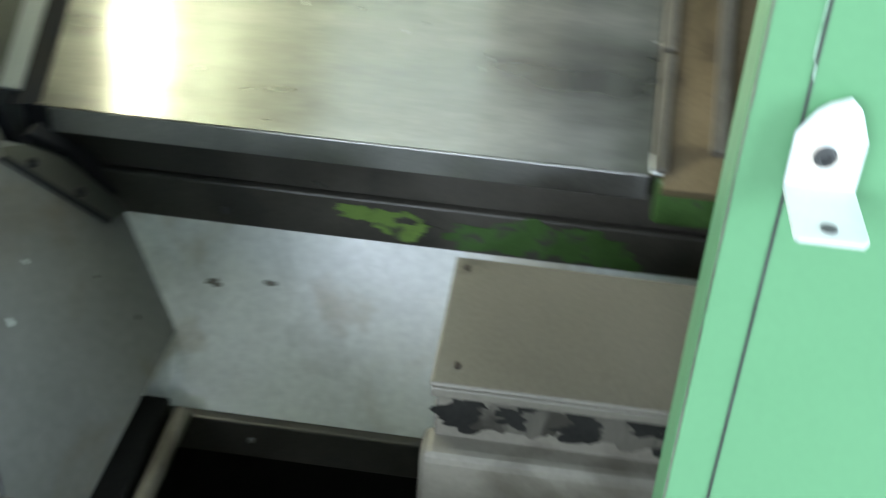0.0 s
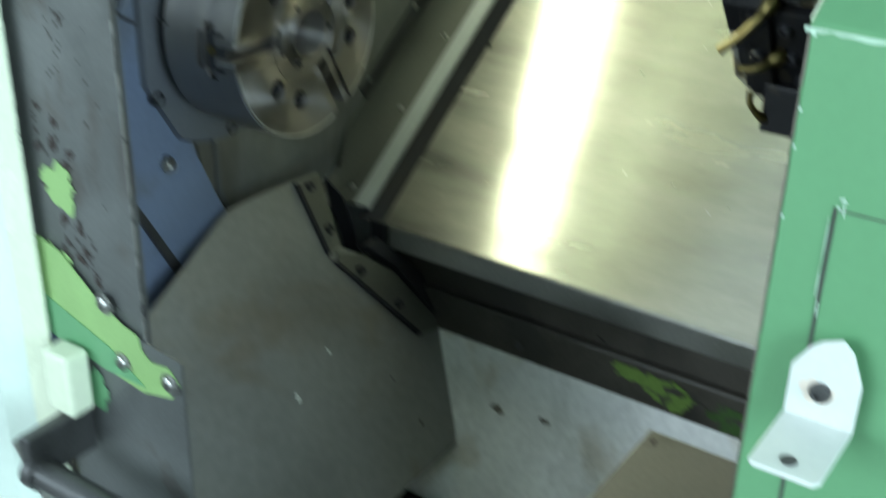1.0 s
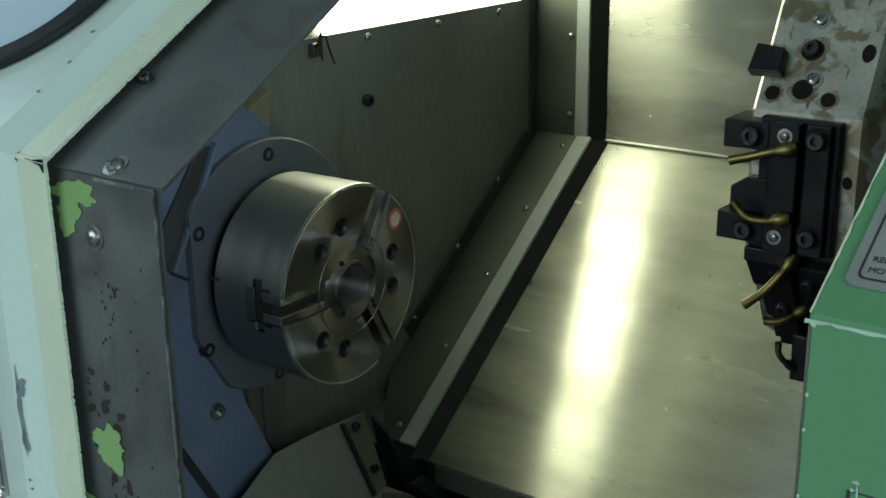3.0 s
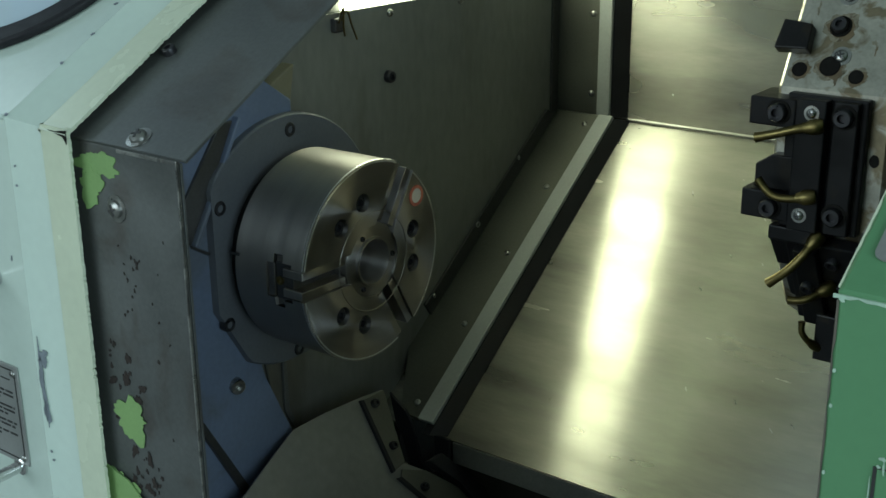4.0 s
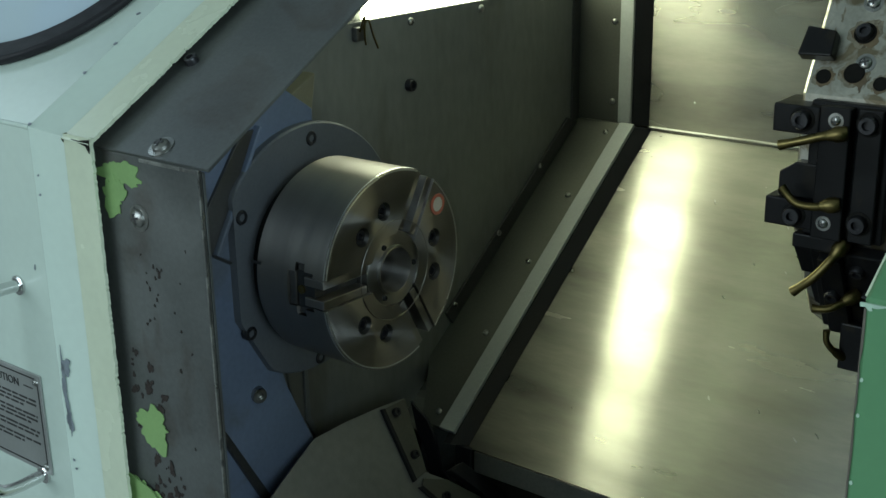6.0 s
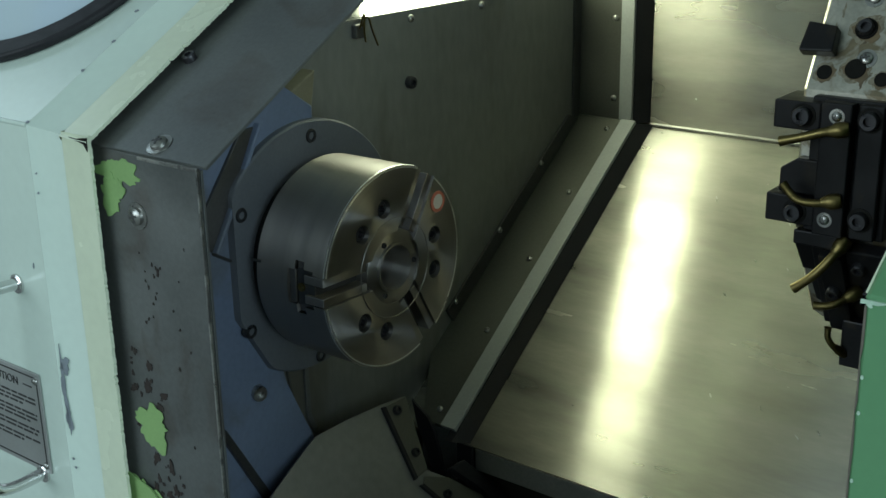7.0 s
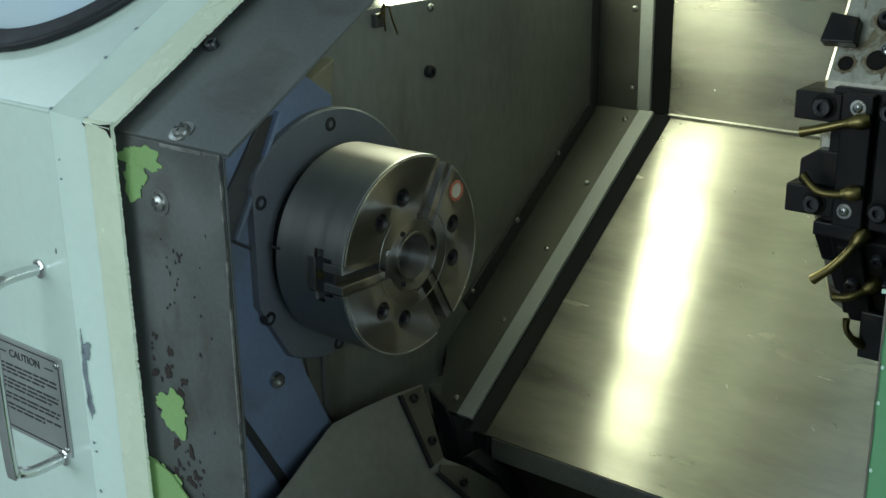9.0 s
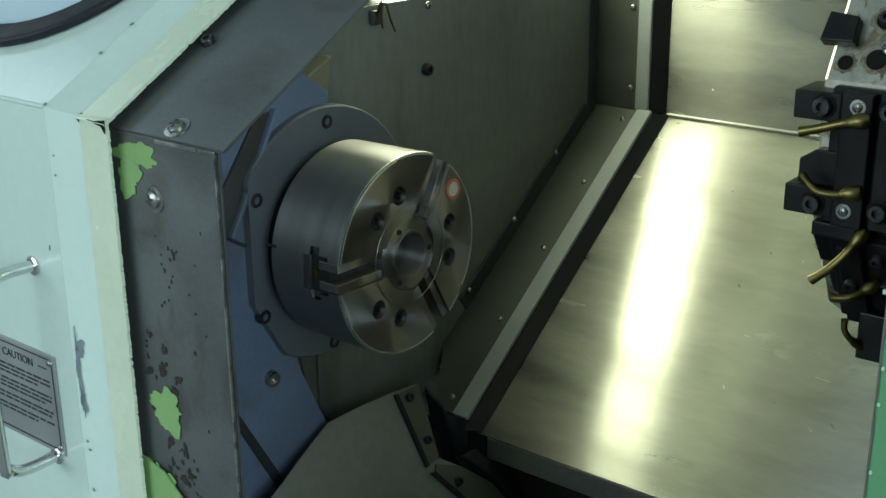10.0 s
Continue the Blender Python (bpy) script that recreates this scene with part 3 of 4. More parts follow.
part("hub", lathe_x([(-0.030, 0.040), (-0.003, 0.040), (-0.002, 0.0385), (-0.002, 0.026), (0.001, 0.0255), (0.001, 0.0235), (-0.002, 0.0225), (-0.09, 0.0225), (-0.09, 0.0)], 48), M_CHUCK, chuck, "hub ring round the bore", True)
part("groove", lathe_x([(0.0002, 0.052), (0.0006, 0.0525), (0.0006, 0.0529), (0.0002, 0.0532)], 64), M_CHUCK, chuck)
for i, a in enumerate(SLOTS):
    turn = pose(0, 0, 0, math.degrees(a))
    bm = bmesh.new()
    for y0, y1 in ((-0.0148, -0.0058), (0.0058, 0.0148)):
        b2 = box(-0.028, -0.0025, 0.041, 0.1035, y0, y1, 0.0008)
        me = bpy.data.meshes.new("t")
        b2.to_mesh(me)
        b2.free()
        bm.from_mesh(me)
        bpy.data.meshes.remove(me)
    jaw = part("master_jaw", bm, M_CHUCK, chuck, "worn master jaw", m=turn)
    part("jaw_channel", box(-0.0395, -0.0165, 0.040, 0.1005, -0.0190, 0.0190, 0.001), M_DARK, chuck, m=turn)
    part("jaw_key", box(-0.0495, -0.0405, 0.045, 0.1020, -0.0175, 0.0175, 0.001), M_SLIDE, chuck, m=turn)
    part("jaw_wing", box(-0.0390, -0.0290, 0.060, 0.0995, -0.0255, 0.0255, 0.001), M_SLIDE, chuck, "worn dark wing of the jaw slide", m=turn)
    part("jaw_socket", lathe_x([(0, 0.0045), (0.0015, 0.0045), (0.0018, 0.003), (0.0008, 0.0)], 16), M_BRASS, chuck, m=turn @ pose(-0.0340, 0.1006, 0, 0, 0, 90))
    for da in (43.5, 76.5):
        b = a + radians(da)
        ob = screw(chuck, (-0.011, 0.0667 * math.cos(b), 1 + 0.0667 * math.sin(b)), (1, 0, 0), 0.0078, "black")
    b = a + radians(60)
    screw(chuck, (-0.0025, 0.031 * math.cos(b), 1 + 0.031 * math.sin(b)), (1, 0, 0), 0.0028, "black")
part("sticker", lathe_x([(0.0004, 0.0), (0.0012, 0.0), (0.0012, 0.0075), (0.0004, 0.0085)], 24), M_STICKER, chuck, "pale round sticker", m=Matrix.Translation((0, 0.088 * math.cos(radians(37)), 0.088 * math.sin(radians(37)))))
part("sticker_rim", lathe_x([(0.0004, 0.0080), (0.0013, 0.0080), (0.0013, 0.0112), (0.0004, 0.0115)], 28), M_RED, chuck, "worn red sticker rim", m=Matrix.Translation((0, 0.088 * math.cos(radians(37)), 0.088 * math.sin(radians(37)))))
part("index_mark", box(-0.098, -0.085, -0.1058, -0.1046, 0.018, 0.0205), M_DARK, chuck)

# ---- sheet post and slanted sheet at the door opening ----
TS = radians(30)
SL = Vector((0, math.cos(TS), math.sin(TS)))
post = thing("opening_post", "worn grey sheet steel post with rust stains and flaked paint", "post")
part("front_sheet", box(-0.05, 0.106, -0.335, -0.332, 0.835, 1.193, 0.0008), M_POST, post)
part("return_sheet", box(0.02, 0.1055, -0.331, -0.3285, 0.835, 1.19, 0.0006), M_POST, post)
P0 = Vector((0, -0.337, 1.1955))
part("slanted_sheet", plate([P0 + Vector((-0.05, 0, 0)), P0 + Vector((0.118, 0, 0)), P0 + Vector((0.118, 0, 0)) + SL * 0.85, P0 + Vector((-0.05, 0, 0)) + SL * 0.85], Vector((0, 0.5, -0.866)) * 0.003, 0.0006), M_POST, post)
# worn bends; their edge highlight is painted as thin pale strips
part("worn_edge", box(0.1052, 0.1066, -0.3358, -0.3335, 0.84, 1.190, 0.0004), M_WORNLIT, post, "worn bend with its highlight painted bright")
part("worn_top", box(0.040, 0.1062, -0.3358, -0.3340, 1.1895, 1.1925, 0.0005), M_WORNLIT, post, "worn bend with its highlight painted bright")
screw(post, (0.034, -0.335, 1.145), (0, -1, 0), 0.0072, "pan")
NT = Vector((0, -math.sin(TS), math.cos(TS)))
screw(post, P0 + Vector((0.057, 0, 0)) + SL * 0.012, NT, 0.0070, "pan")
screw(post, P0 + Vector((0.004, 0, 0)) + SL * 0.105, NT, 0.0058, "black")

# ---- cream enclosure front ----
front = thing("machine_enclosure", "cream enamelled lathe enclosure with chipped paint and a window", "enclosure")
YC, ZC = -0.355, 1.2062


def on_front(x, s, off=0.0):
    """A place on the slanted upper front: s metres up from the bend."""
    return Vector((x, YC, ZC)) + SL * s + NT * off


def rounded(x0, x1, s0, s1, r, n=10):
    out = []
    for cx, cs, a0 in ((x1 - r, s0 + r, -90), (x1 - r, s1 - r, 0), (x0 + r, s1 - r, 90), (x0 + r, s0 + r, 180)):
        for k in range(n + 1):
            a = radians(a0 + 90 * k / n)
            out.append((cx + r * math.cos(a), cs + r * math.sin(a)))
    return out


def ring_plate(outer, inner, place, off0, off1):
    """A flat frame between two outlines of equal count."""
    bm = bmesh.new()
    v = [[bm.verts.new(place(x, y, o)) for x, y in line] for line, o in ((outer, off0), (outer, off1), (inner, off1), (inner, off0))]
    n = len(outer)
    for a, b in ((0, 1), (1, 2), (2, 3), (3, 0)):
        for k in range(n):
            k2 = (k + 1) % n
            bm.faces.new((v[a][k], v[a][k2], v[b][k2], v[b][k]))
    return bm


part("lower_skin", box(-1.2, -0.0682, YC, YC + 0.003, 0.0, ZC), M_CREAM, front)
part("bend", tube([(-1.2, YC + 0.0006, ZC - 0.0003), (-0.0682, YC + 0.0006, ZC - 0.0003)], 0.0019, 16), M_CREAM, front, "rounded bend of the sheet", True)
WIN = rounded(-0.80, -0.122, 0.070, 0.62, 0.105)
part("slanted_skin", ring_plate(rounded(-1.2, -0.0682, 0.0, 0.8, 0.0005), WIN, on_front, -0.003, 0.0), M_CREAM, front)
gasket = part("window_gasket", ring_plate(rounded(-0.822, -0.100, 0.048, 0.642, 0.125), rounded(-0.795, -0.127, 0.075, 0.615, 0.100), on_front, 0.0005, 0.009), M_RUBBER, front, "thick black rubber window gasket")
bv = gasket.modifiers.new("soft", "BEVEL")
bv.width, bv.segments, bv.limit_method = 0.0035, 3, "ANGLE"
part("window_pane", plate([on_front(x, y, -0.001) for x, y in rounded(-0.80, -0.1225, 0.0705, 0.6195, 0.105)], -NT * 0.004), M_GLASS, front, "window pane, bright reflections put into its pale colour").visible_shadow = False


def ragged_strip(a, b, across, up, width, seed, n=70):
    """A strip of enamel with one straight and one ragged, chipped edge."""
    rnd = random.Random(seed)
    a, b, across, up = Vector(a), Vector(b), Vector(across), Vector(up)
    pts = [a, b]
    for k in range(n + 1):
        w = width * (1 + rnd.uniform(-0.35, 0.35)) * (0.35 if rnd.random() < 0.1 else 1.0)
        pts.append(b + (a - b) * (k / n) + across * w)
    return plate(pts, up)


def border_path(section, top, n=1, ragged=0.0, seed=1):
    """A border that follows the upright front and then the slanted one; the last but one corners may be ragged."""
    rnd = random.Random(seed)
    bm = bmesh.new()
    rings = []
    stops = [("v", 0.3 + (ZC - 0.3) * k / n) for k in range(n)] + [("b", 0)] + [("s", top * k / n) for k in range(1, n + 1)]
    for kind, v in stops:
        ring = []
        j = rnd.uniform(-1, 1) * ragged - (ragged * 3.0 if ragged and rnd.random() < 0.06 else 0.0)
        for k, (x, off) in enumerate(section):
            if ragged and k in (1, 2):
                x += j
            if kind == "v":
                p = Vector((x, YC - off, v))
            elif kind == "b":
                p = Vector((x, YC - off, ZC + 0.577 * off))
            else:
                p = on_front(x, v, off)
            ring.append(bm.verts.new(p))
        rings.append(ring)
    m = len(section)
    for a, b in zip(rings, rings[1:]):
        for k in range(m):
            bm.faces.new((a[k], a[(k + 1) % m], b[(k + 1) % m], b[k]))
    bm.faces.new(rings[0])
    bm.faces.new(rings[-1][::-1])
    return bm


part("border", border_path([(-0.0680, 0.0), (-0.0676, 0.0007), (-0.0669, 0.0010), (-0.0661, 0.0007), (-0.0652, -0.0003), (-0.0385, -0.0072), (-0.0366, -0.0077), (-0.0350, -0.0079), (-0.0350, -0.0160), (-0.0680, -0.0060)], 0.8), M_CREAM, front, "chamfered border round the opening", smooth=True)
# edge a little yellower than the border beside it
part("edge_flange", border_path([(-0.0348, -0.0079), (-0.0020, -0.0084), (-0.0020, -0.0112), (-0.0348, -0.0160)], 0.8, 420, 0.00055, 8), M_CREAMEDGE, front, "slightly yellower edge with chipped enamel")
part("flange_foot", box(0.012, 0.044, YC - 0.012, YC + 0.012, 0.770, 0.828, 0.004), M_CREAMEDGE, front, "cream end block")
CH = Vector((0.250, -0.968, 0.0))
for dx, z, rx, rz, sd in ((0.0020, 0.980, 0.0022, 0.030, 5), (0.0055, 1.004, 0.0048, 0.0062, 6), (0.0030, 0.955, 0.0028, 0.010, 12), (0.0018, 0.917, 0.0009, 0.0012, 7), (0.0034, 0.909, 0.0009, 0.0011, 8), (0.0025, 0.87, 0.001, 0.0014, 9), (0.0010, 1.152, 0.0007, 0.0010, 13), (0.0015, 1.168, 0.0006, 0.0009, 14)):
    part("paint_chip", blot(rx, rz, sd, 0.60, 60), M_CHIP, front, m=facing(Vector((-0.0655, YC, z)) + Vector((0.968, 0.250, 0)) * (dx + 0.0015) + CH * 0.0006, CH))
part("paint_chip", blot(0.0007, 0.0022, 139, 0.5), M_CHIP, front, m=facing((-0.083, YC - 0.0002, 1.087), (0, -1, 0)))
for k, (x, sx, off) in enumerate(((-0.0670, 0.104, 0.0012), (-0.0670, 0.002, 0.0012), (-0.0668, 0.066, 0.0012), (-0.080, 0.145, 0.0002))):
    part("paint_chip", blot(0.0019, 0.0014, 140 + k, 0.5), M_CHIP, front, m=facing(on_front(x, sx, off), NT))
# the gap's darkness is a black wedge laid over the enamel
part("crack", plate([(-0.024, -0.3476, 1.2012), (-0.0150, -0.3478, 1.2009), (-0.0080, -0.3476, 1.2022), (-0.0018, -0.3474, 1.2030), (-0.0018, -0.3478, 1.1925), (-0.0055, -0.3480, 1.1978), (-0.0130, -0.3479, 1.1992)], (0, -0.0008, 0)), M_GRIMEGAP, front, "torn corner, its dark gap painted black")

ZT, YT = ZC + 0.4, YC + 0.693
part("back_sheet", box(-1.2, 1.6, 0.90, 0.903, 0.0, ZT), M_CREAM, front)
part("roof_sheet", box(-1.2, 1.6, YT - 0.004, 0.903, ZT + 0.001, ZT + 0.005), M_CREAM, front)
for nm, x in (("west_end", -1.2035), ("east_end", 1.6005)):
    part(nm, plate([(x, YC, 0.0), (x, YC, ZC), (x, YT, ZT), (x, 0.90, ZT), (x, 0.90, 0.0)], (0.003, 0, 0)), M_CREAM, front)
part("front_skirt", box(0.046, 0.580, -0.372, -0.368, 0.0, 0.690, 0.001), M_CREAM, front)

# handle and warning plate on the cream front
handle = thing("grab_handle", "bent chromed rod grab handle on the cream front", "handle", at=(-0.110, YC, 0.977))
line = [(0, 0, 0.089), (0, -0.03, 0.0895), (0, -0.046, 0.084), (0, -0.052, 0.070), (0, -0.052, -0.070), (0, -0.046, -0.084), (0, -0.03, -0.0895), (0, 0, -0.089)]
part("grip", tube(curve_points(line, 6), 0.0052, 14), M_CHROME, handle, smooth=True)
for z in (0.089, -0.089):
    part("collar", lathe_x([(0, 0.0085), (0.002, 0.0085), (0.003, 0.0065), (0.003, 0)], 18), M_CHROME, handle, m=facing((0, 0, z), (0, -1, 0)))


def text_mesh(words, size, material, parent, at, right, up, name="lettering"):
    """Flat lettering in the built-in font."""
    c = bpy.data.curves.new(name, "FONT")
    c.body, c.size, c.extrude = words, size, 0.0002
    tmp = bpy.data.objects.new("tmp", c)
    scene.collection.objects.link(tmp)
    bpy.context.view_layer.update()
    me = bpy.data.meshes.new_from_object(tmp.evaluated_get(bpy.context.evaluated_depsgraph_get()))
    bpy.data.objects.remove(tmp)
    me.materials.clear()
    me.materials.append(material)
    ob = new(name, me)
    r, u = Vector(right).normalized(), Vector(up).normalized()
    n = r.cross(u)
    rot = Matrix((r, u, n)).transposed().to_4x4()
    ob.parent = parent
    ob.matrix_basis = Matrix.Translation(at) @ rot
    return ob


warn = thing("warning_plate", "etched metal caution plate with small print, riveted to the cream front", "plate", at=(0, YC, 0))
part("sheet", box(-0.246, -0.0955, -0.0020, -0.0004, 0.8915, 0.9865, 0.0006), M_PLATE, warn)
part("frame_line", ring_plate(rounded(-0.242, -0.0995, 0.8955, 0.9825, 0.004, 4), rounded(-0.2408, -0.1007, 0.8967, 0.9813, 0.0035, 4), lambda x, z, o: Vector((x, -0.0020 - o, z)), 0.0, 0.0004), M_INK, warn)
text_mesh("CAUTION", 0.0105, M_INK, warn, (-0.1755, -0.0023, 0.9690), (1, 0, 0), (0, 0, 1))
for x0, x1 in ((-0.195, -0.181), (-0.121, -0.108)):
    part("rule", box(x0, x1, -0.0024, -0.0019, 0.9715, 0.9725), M_INK, warn)
rnd = random.Random(11)
for k, z in enumerate((0.960, 0.956, 0.952, 0.945, 0.941, 0.937, 0.930, 0.926, 0.919, 0.915)):
    x = -0.232
    end = -0.106 - (0.03 * rnd.random() if k in (2, 5, 7, 9) else 0.0)
    while x < end:
        w = min(rnd.uniform(0.006, 0.018), end - x)
        part("print_bar", box(x, x + w, -0.0023, -0.0019, z - 0.0009, z + 0.0009), M_INK, warn)
        x += w + 0.0022
for x, z in ((-0.102, 0.979), (-0.102, 0.8985), (-0.239, 0.979), (-0.239, 0.8985)):
    screw(warn, (x, YC - 0.0018, z), (0, -1, 0), 0.0034, "button")

# ---- paint flakes, rust and lower bracket of the post ----
YP = -0.3356
for k, (x, z, ry, rz, sd) in enumerate(((0.015, 1.177, 0.022, 0.011, 21), (0.006, 1.158, 0.013, 0.015, 22), (0.026, 0.9655, 0.020, 0.0165, 24), (0.006, 0.885, 0.022, 0.030, 25))):
    part("green_flake", blot(ry, rz, sd, 0.45, 40), M_GREENPATCH, post, "flake of light green paint", m=facing((x, YP + 0.0004 - 0.00035 * k, z), (0, -1, 0)))
rnd = random.Random(4)
RUSTY = [(14, 0.030, 0.056, 1.055, 1.115, 0.0006, 0.0016), (9, 0.002, 0.030, 0.990, 1.030, 0.0012, 0.0034), (14, 0.006, 0.045, 0.935, 1.000, 0.0010, 0.0036),
         (26, 0.018, 0.062, 0.865, 0.945, 0.0007, 0.0030), (16, 0.020, 0.085, 0.87, 1.15, 0.0005, 0.0011)]
for many, x0, x1, z0, z1, r0, r1 in RUSTY:
    for k in range(many):
        r = rnd.uniform(r0, r1)
        part("rust_spot", blot(r, r * rnd.uniform(0.9, 1.9), 50 + k, 0.75, 22, 0.0003), M_RUST, post, m=facing((rnd.uniform(x0, x1), YP + 0.0005 - 0.00002 * k, rnd.uniform(z0, z1)), (0, -1, 0), rnd.uniform(-25, 25)))
bracket = thing("lower_bracket", "dark sheet bracket with torn light green paint and screws", "bracket")
part("sheet", plate([(0.0, -0.3375, 0.865), (0.118, -0.3375, 0.852), (0.1455, -0.3375, 0.8486), (0.1440, -0.3375, 0.62), (0.0, -0.3375, 0.62)], (0, 0.002, 0)), M_POST, bracket)
part("paint", plate([(-0.01, -0.3390, 0.915), (0.018, -0.3390, 0.908), (0.055, -0.3390, 0.878), (0.085, -0.3390, 0.862), (0.100, -0.3390, 0.858), (0.103, -0.3390, 0.846), (0.112, -0.3390, 0.838), (0.132, -0.3390, 0.840), (0.1425, -0.3390, 0.828), (0.132, -0.3390, 0.812), (0.100, -0.3390, 0.805), (0.060, -0.3390, 0.812), (-0.01, -0.3390, 0.825)], (0, 0.0012, 0)), M_GREENPATCH, bracket, "torn light green paint")
# shaded side of the torn paint, drawn as a sheet of darker green
part("fold", plate([(-0.01, -0.3400, 0.862), (0.066, -0.3400, 0.836), (0.104, -0.3400, 0.812), (0.060, -0.3400, 0.8115), (-0.01, -0.3400, 0.825)], (0, 0.0008, 0)), M_GREEN, bracket, "green fold, its shade painted as darker green")
part("flake", blot(0.012, 0.017, 77, 0.4), M_GREEN, bracket, "green flake", m=facing((0.045, -0.3385, 0.785), (0, -1, 0)))
for x, z in ((0.0665, 0.8757), (0.0805, 0.826), (0.1330, 0.826)):
    screw(bracket, (x, -0.3390, z), (0, -1, 0), 0.0062, "pan")
rail = thing("guide_bar", "dark steel guide bar across the opening", "bar")
part("bar", tube([(0.035, -0.400, 0.735), (0.33, -0.400, 0.735)], 0.0125, 20), M_DARK, rail, smooth=True)
part("end_collar", tube([(0.028, -0.400, 0.735), (0.040, -0.400, 0.735)], 0.0155, 20), M_DARK, rail, smooth=True)
part("hanger", box(0.024, 0.036, -0.408, -0.340, 0.724, 0.770, 0.002), M_DARK, rail)

# ---- green sliding door ----
door = thing("sliding_door", "green enamelled sliding door, scratched along its edge", "door")
YG, ZG = -0.338, 1.2014


def on_door(x, s, off=0.0):
    return Vector((x, YG, ZG)) + SL * s + NT * off


part("lower_skin", box(0.583, 1.6, YG, YG + 0.04, 0.0, ZG, 0.0025), M_GREEN, door)
part("slanted_skin", plate([on_door(0.5825, 0), on_door(1.6, 0), on_door(1.6, 0.75), on_door(0.5805, 0.75)], -NT * 0.03, 0.0025), M_GREEN, door)
part("seam", box(0.6095, 0.6113, YG - 0.0006, YG + 0.001, 0.30, 1.116), M_DARK, door, "dark seam in the enamel")
part("fine_seam", box(0.6115, 0.95, YG - 0.0004, YG + 0.001, 1.1150, 1.1158), M_DARK, door)
part("bare_edge", ragged_strip((0.5815, YG - 0.0008, ZG - 0.001), (0.95, YG - 0.0008, ZG - 0.001), (0, 0, -1), (0, 0.001, 0), 0.0020, 31, 90), M_SCRATCH, door, "worn pale paint along the bend")
part("bare_corner", blot(0.0014, 0.0014, 33, 0.4), M_SCRATCH, door, m=facing((0.586, YG - 0.0005, ZG - 0.003), (0, -1, 0)))
part("pale_side_edge", ragged_strip((0.5835, YG - 0.0004, 0.35), (0.5835, YG - 0.0004, ZG - 0.004), (1, 0, 0), (0, 0.0008, 0), 0.0009, 34, 120), M_TAN, door, "worn side edge")
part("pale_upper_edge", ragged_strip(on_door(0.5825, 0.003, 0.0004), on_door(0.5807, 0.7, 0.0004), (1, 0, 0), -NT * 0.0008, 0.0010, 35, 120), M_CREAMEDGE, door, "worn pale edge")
for k, (x, z, w, h) in enumerate(((0.6135, 1.121, 0.0042, 0.0014), (0.6145, 1.116, 0.0012, 0.005), (0.6085, 1.098, 0.0008, 0.014), (0.6085, 1.075, 0.0007, 0.012), (0.6105, 1.060, 0.0010, 0.006), (0.612, 1.1165, 0.0025, 0.0012))):
    part("scratch", blot(w * 0.4, h * 0.8, 60 + k, 0.4, 18, 0.0003), M_SCRATCH, door, m=facing((x, YG - 0.0004, z), (0, -1, 0)))
for k, z in enumerate((1.142, 1.105, 1.161)):
    part("screw_hole", blot(0.0008, 0.0011, 80 + k, 0.1), M_SCRATCH, door, m=facing((0.5858, YG - 0.0004, z), (0, -1, 0)))

plate_g = thing("instruction_plate", "grey metal instruction plate with black print on the green door", "plate", at=Vector((-0.004, 0, 0)) - SL * 0.003)
part("sheet", plate([on_door(x, y, 0.0006) for x, y in rounded(0.5955, 0.735, 0.0265, 0.155, 0.006, 5)], NT * 0.001), M_PLATE, plate_g)
part("border_line", ring_plate(rounded(0.6005, 0.730, 0.0315, 0.150, 0.004, 5), rounded(0.6017, 0.7288, 0.0327, 0.1488, 0.0035, 5), lambda x, y, o: on_door(x, y, 0.0016 + o), 0.0, 0.0003), M_INK, plate_g)
text_mesh("MOVE S", 0.0050, M_INK, plate_g, on_door(0.6045, 0.0365, 0.0018), (1, 0, 0), SL)
text_mesh("REPLA", 0.0050, M_INK, plate_g, on_door(0.6045, 0.0440, 0.0018), (1, 0, 0), SL)
text_mesh("SEN", 0.0045, M_INK, plate_g, on_door(0.6125, 0.0515, 0.0018), (1, 0, 0), SL)
part("diagram_line", plate([on_door(0.611, 0.0585, 0.0017), on_door(0.6118, 0.0585, 0.0017), on_door(0.640, 0.1000, 0.0017), on_door(0.639, 0.1000, 0.0017)], NT * 0.0003), M_INK, plate_g)
for k in range(5):
    part("print_bar", plate([on_door(0.606 + 0.003 * k, 0.088 - 0.002 * k, 0.0017), on_door(0.610 + 0.003 * k, 0.088, 0.0017), on_door(0.610 + 0.003 * k, 0.0892, 0.0017), on_door(0.606 + 0.003 * k, 0.0892 - 0.002 * k, 0.0017)], NT * 0.0003), M_INK, plate_g)

latch = thing("door_latch", "white bent metal latch bracket bolted to the green door", "bracket", at=(0.623, YG, 1.0135))
up_pts = [(0.6062, 1.0030), (0.6060, 1.0324), (0.6138, 1.0450), (0.6193, 1.0497), (0.6289, 1.0537), (0.6352, 1.0480), (0.6420, 1.0310), (0.6420, 1.0030)]
part("upper_leaf", plate([(x - 0.623, -0.0125, z - 1.0135) for x, z in up_pts], (0, 0.003, 0), 0.0008), M_WHITE, latch)
part("lower_leaf", plate([(-0.0170, -0.0122, -0.0095), (0.0190, -0.0122, -0.0095), (0.0190, -0.0585, -0.0098), (0.0160, -0.0625, -0.0100), (-0.0145, -0.0625, -0.0100), (-0.0170, -0.0600, -0.0099)], (0, 0, -0.003), 0.0008), M_WHITE, latch, "tab bent outwards")
part("spacer", lathe_x([(0, 0.0090), (0.0095, 0.0090), (0.0095, 0)], 20), M_DARK, latch, m=facing((0.0, 0.0, 0.0080), (0, -1, 0)))
